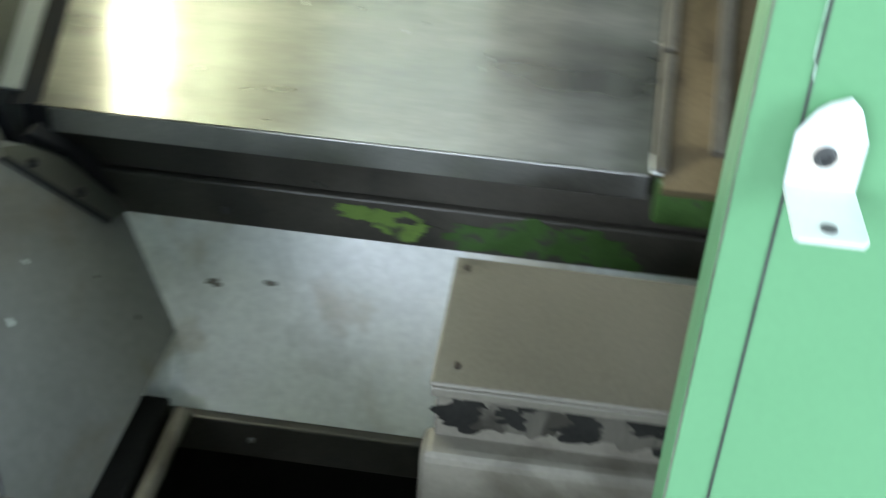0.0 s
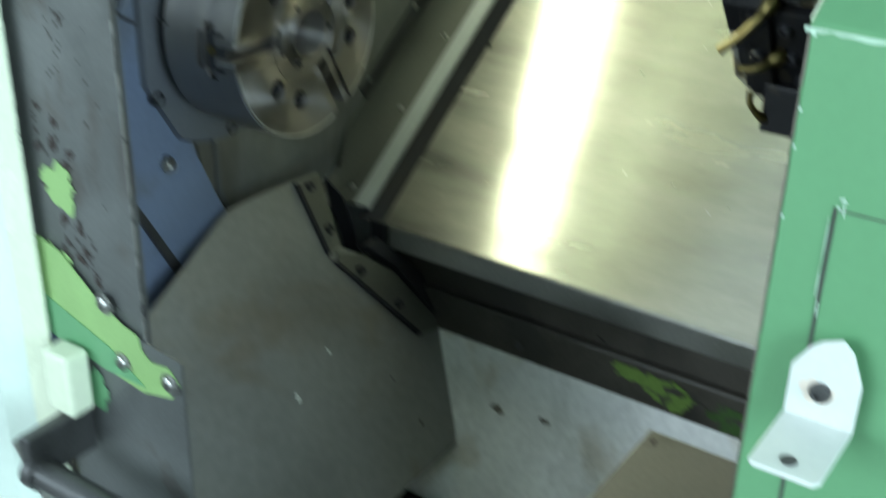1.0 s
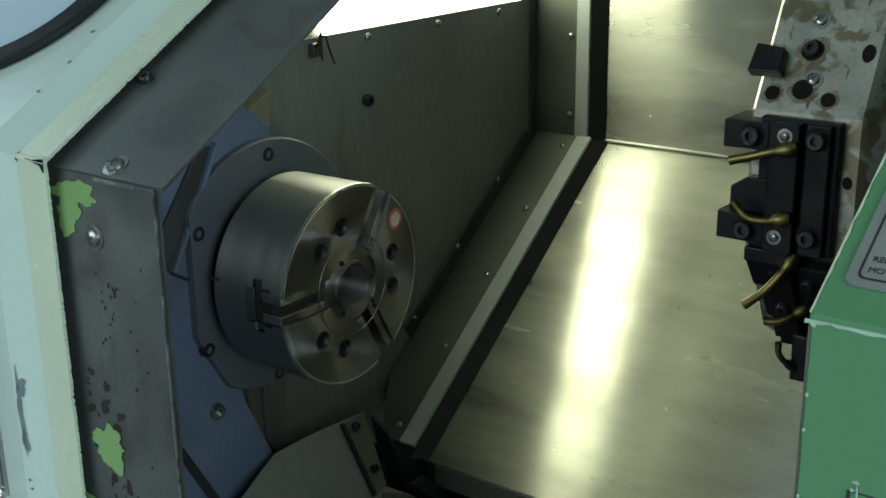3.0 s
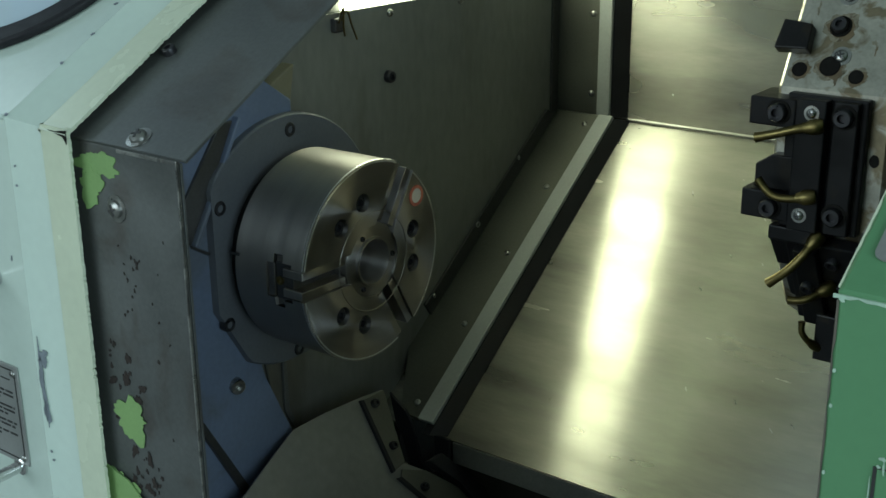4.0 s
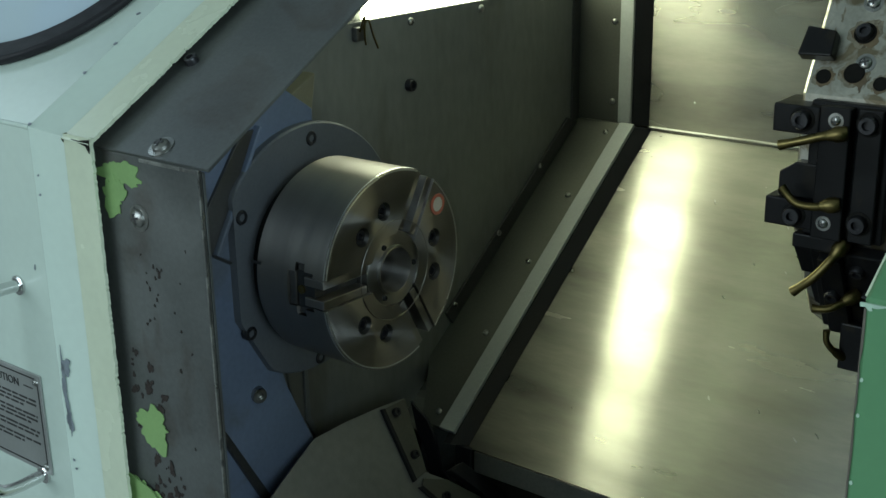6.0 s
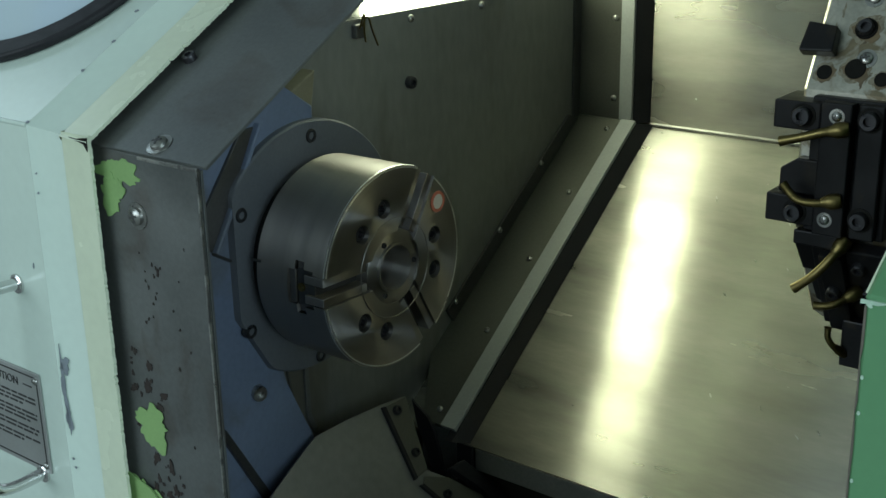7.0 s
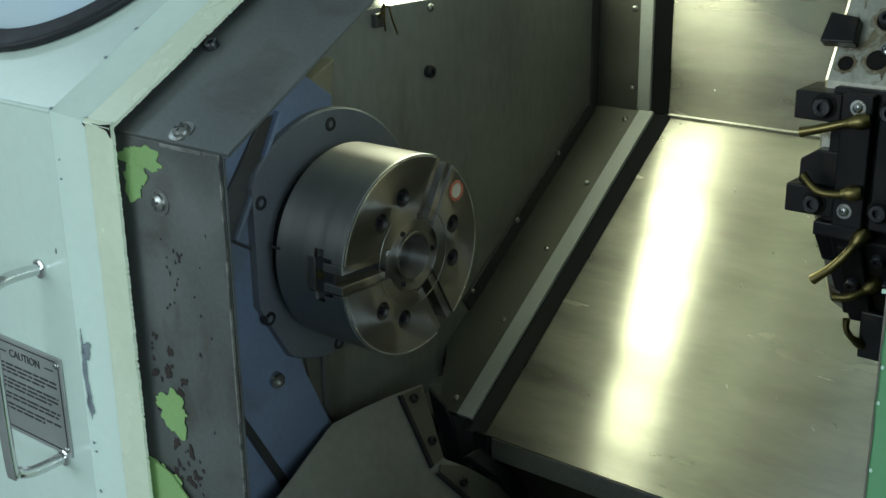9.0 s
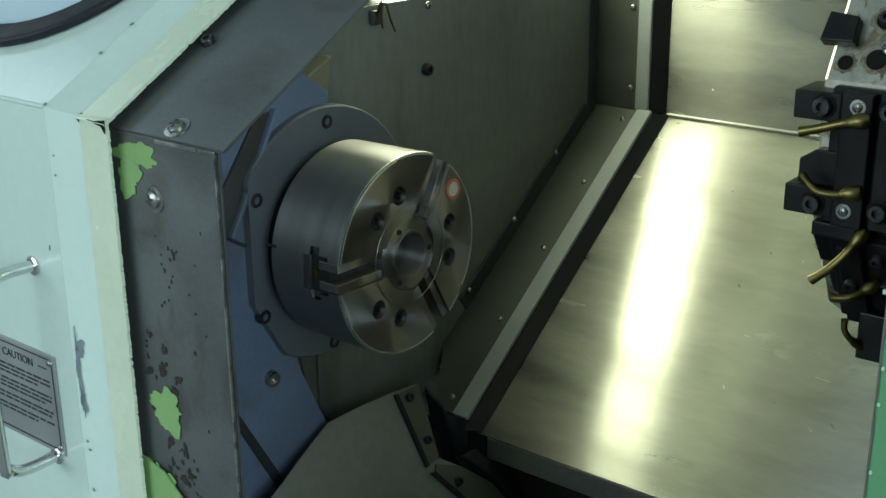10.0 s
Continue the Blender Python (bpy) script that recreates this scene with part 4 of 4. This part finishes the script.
part("bolt", lathe_x([(0, 0.0058), (0.0010, 0.0058), (0.0013, 0.0046), (0.0030, 0.0044), (0.0032, 0.0028), (0.0012, 0.0026), (0.0012, 0.0)], 20), M_DARK, latch, m=facing((0.0, -0.0125, 0.0080), (0, -1, 0)))
part("rust_ring", blot(0.0085, 0.0070, 88, 0.35, 30, 0.0002), M_STICKER, latch, "faint rusty ring round the bolt", m=facing((-0.002, -0.0126, 0.0075), (0, -1, 0)))
part("hole", lathe_x([(0, 0.0042), (0.0004, 0.0042), (0.0004, 0)], 18), M_DARK, latch, m=facing((0.0005, -0.0520, -0.0096), (0, 0, 1)))


# ---- guard apron under the chuck ----
apron = thing("chip_apron", "grey sheet chip apron under the chuck, dull and oily", "apron")
NA = Vector((0.838, 0, 0.546))


def on_apron(y, z, off=0.0):
    return Vector((-0.1 + (0.768 - z) * 0.546 / 0.838, y, z)) + NA * off


part("sheet", plate([on_apron(y, z) for y, z in ((-0.36, 0.70), (-0.18, 0.732), (-0.109, 0.754), (-0.060, 0.770), (-0.019, 0.7825), (0.036, 0.782), (0.084, 0.7795), (0.1285, 0.776), (0.1090, 0.7010), (0.133, 0.684), (0.170, 0.652), (0.19, 0.60), (0.213, 0.558), (0.195, 0.525), (0.137, 0.464), (-0.36, 0.462))], -NA * 0.003), M_APRON, apron)
part("hem", plate([on_apron(y, z, 0.0005) for y, z in ((-0.36, 0.466), (0.137, 0.468), (0.137, 0.463), (-0.36, 0.461))], -NA * 0.012), M_APRON, apron, "folded lower edge")
part("upper_strap", plate([on_apron(y, z, 0.004) for y, z in ((0.0921, 0.7755), (0.1287, 0.7750), (0.1085, 0.7011), (0.0884, 0.6992))], -NA * 0.003, 0.0008), M_STRIP, apron, "screwed clamping strap")
part("lower_strap", plate([on_apron(y, z, 0.004) for y, z in ((0.0930, 0.6910), (0.0997, 0.6965), (0.133, 0.6830), (0.170, 0.650), (0.206, 0.570), (0.166, 0.580))], -NA * 0.003, 0.0008), M_STRIP, apron, "screwed clamping strap")
part("upper_gasket", plate([on_apron(y, z, 0.0045) for y, z in ((0.0870, 0.7765), (0.0921, 0.7755), (0.0884, 0.6992), (0.0835, 0.6985))], -NA * 0.0045), M_RUBBER, apron, "black rubber edge")
part("lower_gasket", plate([on_apron(y, z, 0.0045) for y, z in ((0.0870, 0.6915), (0.0928, 0.6908), (0.166, 0.580), (0.160, 0.580))], -NA * 0.0045), M_RUBBER, apron, "black rubber edge")
part("side_rubber", plate([on_apron(y, z, 0.010) for y, z in ((0.138, 0.690), (0.165, 0.690), (0.215, 0.625), (0.232, 0.560), (0.208, 0.568), (0.172, 0.655))], -NA * 0.012, 0.002), M_RUBBER, apron, "black rubber flap")
for y, z in ((0.1045, 0.7672), (0.1014, 0.7217), (0.1177, 0.6699), (0.150, 0.620)):
    screw(apron, on_apron(y, z, 0.004), NA, 0.0055, "black")
for k, (y, z, r) in enumerate(((0.02, 0.62, 0.002), (0.09, 0.56, 0.0015), (-0.05, 0.60, 0.003), (0.10, 0.505, 0.002))):
    part("fleck", blot(r, r * 1.5, 300 + k, 0.4, 14, 0.0003), M_RUST if k % 2 else M_WHITE, apron, m=facing(on_apron(y, z, 0.0002), NA))

# ---- bed, rails, tray ----
bed = thing("bed_casting", "pale oily machine bed with stained paint and dark rails", "bed")
part("front_face", plate([(-0.15, 0.2015, 0.577), (1.3, 0.2015, 0.577), (1.3, 0.098, 0.387), (-0.15, 0.098, 0.387)], (0, 0.02, -0.011)), M_BED, bed)
part("upper_rail", box(-0.13, 1.3, 0.206, 0.24, 0.6265, 0.70, 0.002), M_DARKSTRIP, bed, "dark painted rail")
part("middle_rail", box(-0.13, 1.3, 0.198, 0.239, 0.573, 0.626, 0.003), M_DARKSTRIP, bed, "dark rail with flaked green paint")
part("lower_rail", box(-0.12, 1.3, 0.086, 0.115, 0.335, 0.386, 0.003), M_DARKSTRIP, bed, "dark lower rail")
part("foot", box(-0.12, 1.3, 0.12, 0.9, 0.0, 0.33), M_GRIMEGAP, bed)
part("core", box(-0.12, 1.3, 0.245, 0.9, 0.331, 0.66), M_GRIMEGAP, bed)
part("end_gusset", plate([(0.0975, 0.1370, 0.4600), (0.0954, 0.0945, 0.3855), (0.0600, 0.0810, 0.4020), (0.0700, 0.1180, 0.4560)], (0.002, 0.003, -0.003)), M_BED, bed, "pale corner gusset")
for x, z, ry, rz, sd, mt, off in ((0.298, 0.6085, 0.027, 0.010, 41, M_RAILGREEN, 0), (0.338, 0.600, 0.036, 0.016, 42, M_RAILGREEN, 0.0006), (0.46, 0.598, 0.062, 0.022, 43, M_GRIMEGREEN, 0), (0.545, 0.597, 0.048, 0.023, 44, M_GRIMEGREEN, 0.0006), (0.345, 0.606, 0.011, 0.005, 45, M_DARKSTRIP, 0.0012), (0.375, 0.590, 0.012, 0.012, 46, M_DARKSTRIP, 0.0012)):
    part("paint_flake", blot(ry, rz, sd, 0.4, 60, 0.0006), mt, bed, "remnant of green paint", m=facing((x, 0.1976 - off, z), (0, -1, 0)))
part("chip", plate([(0.242, 0.2050, 0.6365), (0.2435, 0.2050, 0.6375), (0.2545, 0.2050, 0.6320), (0.2535, 0.2050, 0.6308)], (0, 0.001, 0)), M_BOLT, bed)
part("lip_bolt", lathe_x([(0, 0.005), (0.002, 0.005), (0.003, 0)], 16), M_DARK, bed, m=facing((0.145, 0.1975, 0.592), (0, -1, 0)))
screw(bed, (0.196, 0.0858, 0.362), (0, -1, 0), 0.0042, "button")
for k, (x, t, r) in enumerate(((0.137, 0.33, 0.008), (0.20, 0.30, 0.006))):
    at = Vector((x, 0.2015, 0.577)).lerp(Vector((x, 0.098, 0.387)), t)
    part("stain", blot(r, r * 0.6, 320 + k, 0.5, 24, 0.0002), M_TAN, bed, m=facing(at + Vector((0, -0.0006, 0.0003)), (0, -0.878, 0.478)))
tray = thing("chip_tray", "black grimy chip tray with a crossbar below the bed", "tray")
part("pan", box(-0.12, 1.3, -0.33, 0.119, 0.0, 0.20, 0.003), M_GRIMEGAP, tray)
part("crossbar", tube([(0.123, 0.074, 0.400), (0.123, -0.30, 0.395)], 0.0105, 16), M_TAN, tray, "dirty tan crossbar", True)
part("side_wall", box(0.060, 0.108, -0.33, 0.080, 0.20, 0.415, 0.003), M_GRIMEGAP, tray)
part("ridge", box(0.14, 1.25, -0.07, -0.02, 0.20, 0.29, 0.008), M_GRIMEGAP, tray)
block = thing("cover_box", "dirty beige sheet metal cover box below the bed", "cover")
part("body", box(0.4255, 1.2, -0.205, -0.061, 0.20, 0.735, 0.004), M_TAN, block)
part("top_lid", box(0.4225, 1.2, -0.2255, -0.059, 0.7355, 0.7405, 0.002), M_TAN, block, "lid with an overhanging front edge")
part("lid_fold", box(0.4235, 1.2, -0.2250, -0.2205, 0.7265, 0.7355, 0.0015), M_TAN, block, "folded front edge of the lid")
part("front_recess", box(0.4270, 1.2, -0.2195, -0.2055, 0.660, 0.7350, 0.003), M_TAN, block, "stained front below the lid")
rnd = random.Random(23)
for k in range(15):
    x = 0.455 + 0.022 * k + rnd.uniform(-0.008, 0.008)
    part("grime", blot(rnd.uniform(0.020, 0.032), rnd.uniform(0.009, 0.017), 700 + k, 0.55, 44, 0.0003), M_GRIMEBOX if k % 2 else M_GRIMEGAP, block, "dark smeared grime under the lid", m=facing((x, -0.2196 - 0.00004 * k, 0.7140 + rnd.uniform(-0.005, 0.003)), (0, -1, 0)))
part("lower_step", box(0.4190, 1.2, -0.2420, -0.2055, 0.20, 0.6860, 0.009, 3), M_TAN, block, "rounded lower step")
for x, y in ((0.433, -0.075), (0.440, -0.203)):
    part("hole", blot(0.0035, 0.0025, int(x * 1000), 0.4), M_RUST, block, m=facing((x, y, 0.7406), (0, 0, 1)))

# ---- cover of the carriage, behind the green door ----
carriage = thing("carriage_cover", "brown oily carriage cover with tan guide strips", "cover")
part("sheet", plate([on_slope(0.604, 0.0, 0.012), on_slope(0.95, 0.0, 0.012), on_slope(0.95, LEN + 0.02, 0.012), on_slope(0.604, LEN + 0.02, 0.012)], -NS * 0.02), M_BROWN, carriage)
part("guide_strip", plate([on_slope(0.5935, 0.0, 0.020), on_slope(0.6080, 0.0, 0.020), on_slope(0.6080, LEN - 0.135, 0.020), on_slope(0.5935, LEN - 0.135, 0.020)], -NS * 0.019, 0.002), M_TAN, carriage, "tan guide strip")
part("guide_strip", plate([on_slope(0.5935, LEN - 0.130, 0.020), on_slope(0.6080, LEN - 0.130, 0.020), on_slope(0.6080, LEN + 0.004, 0.020), on_slope(0.5935, LEN + 0.004, 0.020)], -NS * 0.019, 0.002), M_TAN, carriage, "tan guide strip")
part("guide_strip", plate([on_slope(0.649, 0.0, 0.026), on_slope(0.664, 0.0, 0.026), on_slope(0.664, LEN - 0.02, 0.026), on_slope(0.649, LEN - 0.02, 0.026)], -NS * 0.014, 0.002), M_TAN, carriage, "tan guide strip")
part("clip", box(0.592, 0.603, YF - 0.012, YF + 0.02, ZF + 0.006, ZF + 0.013, 0.001), M_WHITE, carriage, "pale clip")
part("apron", box(0.600, 0.95, YF - 0.014, YF + 0.012, ZF - 0.050, ZF + 0.002, 0.004), M_GRIMEGREEN, carriage, "grimy green front edge")

# ---- turret with its tool holders ----
TC = Vector((0, 0.214, 1.155))
turret = thing("turret", "stained aluminium twelve-sided tool turret with tapped holes", "turret")
AP, NSIDE = 0.202, 12


def on_facet(k, x, v, off=0.0):
    """On facet k (0 faces the door, 1 is the next above): v metres up along it from its middle."""
    a = radians(180 - 30 * k)
    n = Vector((0, math.cos(a), math.sin(a)))
    t = Vector((0, -n.z, n.y)) * -1
    t = t if t.z >= 0 else -t
    return Vector((x, TC.y, TC.z)) + n * (AP + off) + t * v


def facet_pose(k, x, v, off=0.0):
    a = radians(180 - 30 * k)
    return facing(on_facet(k, x, v, off), (0, math.cos(a), math.sin(a)))


rr = AP / math.cos(math.pi / NSIDE)
bm = bmesh.new()
loops = []
for x, f in ((0.408, 0.80), (0.408, 0.985), (0.411, 1.0), (0.496, 1.0), (0.500, 0.985), (0.512, 0.93), (0.512, 0.5)):
    loops.append([bm.verts.new((x, TC.y + rr * f * math.cos(radians(15 + 30 * k)), TC.z + rr * f * math.sin(radians(15 + 30 * k)))) for k in range(NSIDE)])
for a, b in zip(loops, loops[1:]):
    for k in range(NSIDE):
        bm.faces.new((a[k], a[(k + 1) % NSIDE], b[(k + 1) % NSIDE], b[k]))
bm.faces.new(loops[0])
bm.faces.new(loops[-1][::-1])
part("disc", bm, M_ALU, turret)
part("hub", lathe_x([(0.505, 0.0), (0.505, 0.176), (0.56, 0.185), (0.60, 0.185), (0.61, 0.165), (0.85, 0.165), (0.85, 0.0)], 64), M_BLACK, turret, "black turret housing", True, Matrix.Translation((0, TC.y, TC.z)))
part("ring", lathe_x([(0.556, 0.187), (0.570, 0.190), (0.585, 0.190), (0.590, 0.186)], 64), M_FLANGE, turret, "worn steel ring", True, Matrix.Translation((0, TC.y, TC.z)))
part("coolant_pipe", tube([(0.515, 0.0, 1.136), (0.535, 0.0, 1.134), (0.5351, 0.0, 1.134), (0.62, 0.01, 1.130)], [0.006, 0.006, 0.0125, 0.0125], 16), M_BLACK, turret, "black coolant coupling", True)
def counterbore(at, r, floor_r):
    """A hole drawn as a shallow black cup on the plate; the colour holds its inner shade."""
    return part("hole", lathe_x([(0.0003, r), (0.0008, r * 0.97), (0.0004, r * 0.80), (0.0003, floor_r), (0.0002, 0)], 28), M_GRIMEGAP, turret, "tapped hole, its shade painted as a black disc", m=at)


for x, v, r, kind in ((0.4215, -0.0395, 0.0060, "rust"), (0.4445, -0.0345, 0.0082, "hole"), (0.4665, -0.0410, 0.0058, "rust"), (0.4445, -0.0015, 0.0088, "socket")):
    for j, f in enumerate((1.42, 1.18)):
        part("oil_stain", blot(r * f, r * f * 0.95, 500 + int(x * 1000) + j, 0.25, 48, 0.0002), M_OIL if j == 0 else M_BROWN, turret, "burnt oil round a hole", m=facet_pose(1, x + 0.001 * j, v - 0.001 * j, 0.0001 + 0.0001 * j))
    counterbore(facet_pose(1, x, v, 0.0004), r, r * 0.5)
    if kind == "socket":
        screw(turret, on_facet(1, x, v, 0.0003), Vector((0, -math.cos(radians(30)), math.sin(radians(30)))), 0.0062, "black")
rnd = random.Random(77)
for k in range(18):
    x, v = rnd.uniform(0.412, 0.492), rnd.uniform(-0.050, 0.048)
    rx = rnd.uniform(0.0006, 0.0018)
    part("oil_stain", blot(rx, rx * rnd.uniform(1.0, 4.5), 560 + k, 0.8, 30, 0.00015), M_OIL if k % 3 else M_BROWN, turret, "brown oil run", m=facet_pose(1, x, v, 0.00005))
for x, v in ((0.4510, -0.0255), (0.4445, 0.0240)):
    screw(turret, on_facet(1, x, v), Vector((0, -math.cos(radians(30)), math.sin(radians(30)))), 0.0052, "pan")
# slots are black flakes on the facets, depth shade given by colour
part("slot", blot(0.0050, 0.0075, 91, 0.05, 24, 0.0006), M_GRIMEGAP, turret, m=facet_pose(1, 0.4880, -0.0005))
part("slot", blot(0.0038, 0.0050, 92, 0.05, 24, 0.0006), M_GRIMEGAP, turret, m=facet_pose(0, 0.4890, 0.004))
for k in (-3, -2, -1, 2, 3, 4):
    for x in (0.432, 0.470):
        part("hole", lathe_x([(0.0002, 0.006), (0.0009, 0.006), (0.0004, 0.004), (0.0004, 0)], 18), M_BLACKBOLT, turret, m=facet_pose(k, x, 0.0))

holder = thing("tool_holder", "black oxide tool holder clamped with cap screws, with brass coolant nozzles", "tool holder", "tool holders on the turret")
part("body", box(0.4205, 0.4840, 0.002, 0.0118, 1.0985, 1.2065, 0.0015), M_BLACK, holder)
part("left_column", box(0.4320, 0.4560, -0.010, 0.0015, 1.1000, 1.2050, 0.0012), M_BLACK, holder)
part("right_column", box(0.4600, 0.4790, -0.006, 0.0015, 1.1000, 1.2050, 0.0012), M_BLACK, holder)
part("upper_jaw", box(0.3940, 0.4315, -0.008, 0.034, 1.1805, 1.2030, 0.0014), M_BLACK, holder)
part("middle_jaw", plate([(0.3990, 0.000, 1.1275), (0.3990, 0.000, 1.1470), (0.4120, 0.000, 1.1560), (0.4315, 0.000, 1.1560), (0.4315, 0.000, 1.1275)], (0, 0.034, 0), 0.0014), M_BLACK, holder)
part("lower_jaw", box(0.3915, 0.4315, -0.006, 0.034, 1.1040, 1.1270, 0.0014), M_BLACK, holder)
part("foot", box(0.4140, 0.4600, 0.000, 0.012, 1.0860, 1.0980, 0.0014), M_BLACK, holder)
for x, y, z in ((0.4180, -0.0085, 1.1925), (0.4690, -0.0065, 1.1940), (0.4680, -0.0065, 1.1160), (0.4160, -0.0065, 1.1145)):
    # black ring round each screw, painted in place of a shaded recess
    part("counterbore", lathe_x([(0, 0.0098), (0.0009, 0.0098), (0.0011, 0.0078), (0.0004, 0.0076)], 24), M_GRIMEGAP, holder, m=facing((x, y + 0.0006, z), (0, -1, 0)))
    screw(holder, (x, y + 0.001, z), (0, -1, 0), 0.0072, "black")
for x, z in ((0.4450, 1.1950), (0.4420, 1.1130)):
    screw(holder, (x, -0.0100, z), (0, -1, 0), 0.0040, "pan")


def nozzle(parent, points, r=0.0033, ball=0.0062):
    pts = curve_points(points, 6)
    n = part("nozzle", tube(pts, [r * 0.95 if k < len(pts) - 4 else r * (0.95 + 0.06 * (k - len(pts) + 4)) for k in range(len(pts))], 12), M_BRASS, parent, "oily brass coolant nozzle", True)
    d = (Vector(points[1]) - Vector(points[0])).normalized()
    part("fitting", lathe_x([(-0.006, 0.0), (-0.006, ball * 0.8), (-0.003, ball), (0.003, ball), (0.006, ball * 0.75), (0.009, r * 1.1), (0.009, 0)], 16), M_BRASS, n, smooth=True, m=facing(points[0], d))


nozzle(holder, [(0.4500, -0.014, 1.1860), (0.438, -0.018, 1.1835), (0.422, -0.020, 1.1780), (0.4060, -0.020, 1.1730)], 0.0038)
nozzle(holder, [(0.4490, -0.014, 1.1300), (0.436, -0.018, 1.1275), (0.422, -0.020, 1.1290), (0.4100, -0.020, 1.1400)])

holder2 = thing("tool_holder", "black oily lower tool holder with bent brass nozzles", "tool holder", "tool holders on the turret")
A1 = Vector((0, 0.5, -0.866))
D1 = Vector((0, 0.866, 0.5))
O1 = Vector((0, 0.010, 1.0965))


def low(x, s, off):
    return Vector((x, O1.y, O1.z)) + A1 * s - D1 * off


part("body", plate([low(0.428, 0.004, 0.0), low(0.488, 0.004, 0.0), low(0.488, 0.098, 0.0), low(0.428, 0.098, 0.0)], -D1 * 0.012, 0.0015), M_BLACK, holder2)
part("jaw", plate([low(0.410, 0.012, 0.004), low(0.428, 0.008, 0.004), (low(0.428, 0.044, 0.004)), low(0.413, 0.044, 0.004)], D1 * 0.03, 0.0014), M_BLACK, holder2)
part("jaw", plate([low(0.418, 0.050, 0.004), low(0.428, 0.048, 0.004), (low(0.428, 0.084, 0.004)), low(0.420, 0.080, 0.004)], D1 * 0.03, 0.0014), M_BLACK, holder2)
part("column", plate([low(0.437, 0.006, 0.0125), low(0.456, 0.006, 0.0125), low(0.456, 0.094, 0.0125), low(0.437, 0.094, 0.0125)], -D1 * 0.008, 0.0012), M_BLACK, holder2)
for x, s in ((0.466, 0.02), (0.478, 0.075), (0.446, 0.045), (0.470, 0.05)):
    screw(holder2, low(x, s, 0.012 if x > 0.457 else 0.0205), -D1, 0.0055, "black")
nozzle(holder2, [(0.456, -0.006, 1.094), (0.451, -0.014, 1.084), (0.440, -0.018, 1.069), (0.4250, -0.018, 1.0550)], 0.0038)
nozzle(holder2, [(0.461, 0.018, 1.0470), (0.453, 0.008, 1.041), (0.445, 0.004, 1.0375), (0.4350, 0.002, 1.0365)])
holder3 = thing("tool_holder", "large black square tool holder at the bottom of the turret", "tool holder", "tool holders on the turret")
part("body", box(0.4495, 0.5380, 0.030, 0.100, 0.9775, 1.0185, 0.0015), M_BLACK, holder3)
part("back_plate", box(0.455, 0.53, 0.066, 0.120, 1.0190, 1.045, 0.0015), M_BLACK, holder3)
part("edge_bar", box(0.5385, 0.5440, 0.040, 0.095, 0.9785, 1.010, 0.001), M_BLACK, holder3)
nozzle(holder3, [(0.4510, 0.028, 0.991), (0.4465, 0.022, 0.997), (0.4425, 0.020, 1.004), (0.4420, 0.020, 1.013)], 0.0028, 0.004)
small = thing("tool_block", "small dark grey tool block on the turret plate", "tool holder")
part("body", plate([on_facet(1, 0.4005, -0.0275, 0.0005), on_facet(1, 0.4275, -0.0265, 0.0005), on_facet(1, 0.4265, -0.0055, 0.0005), on_facet(1, 0.4030, -0.0030, 0.0005)], Vector((0, -0.866, 0.5)) * 0.012, 0.0012), M_BLACK, small)
part("upper_tool", plate([(0.395, 0.13, 1.30), (0.415, 0.13, 1.285), (0.415, 0.13, 1.33), (0.38, 0.13, 1.33)], (0, 0.03, 0), 0.001), M_BLACK, small)

# the turret slide stands a little back up the slope
for ob in (turret, holder, holder2, holder3, small):
    ob.matrix_basis = Matrix.Translation((-0.007, 0.0172, 0.0124))

# every thing stands on an origin at the foot of its parts
bpy.context.view_layer.update()
for ob in [o for o in scene.collection.all_objects if o.type == "EMPTY" and o.parent is None]:
    spots = [c.matrix_world @ Vector(p) for c in ob.children_recursive if c.type == "MESH" for p in c.bound_box]
    low_z = min(p.z for p in spots)
    foot = Vector((sum(p.x for p in spots) / len(spots), sum(p.y for p in spots) / len(spots), low_z))
    back = Matrix.Translation(ob.matrix_world.translation - foot)
    for c in ob.children:
        c.matrix_basis = back @ c.matrix_basis
    ob.matrix_basis = Matrix.Translation(foot)
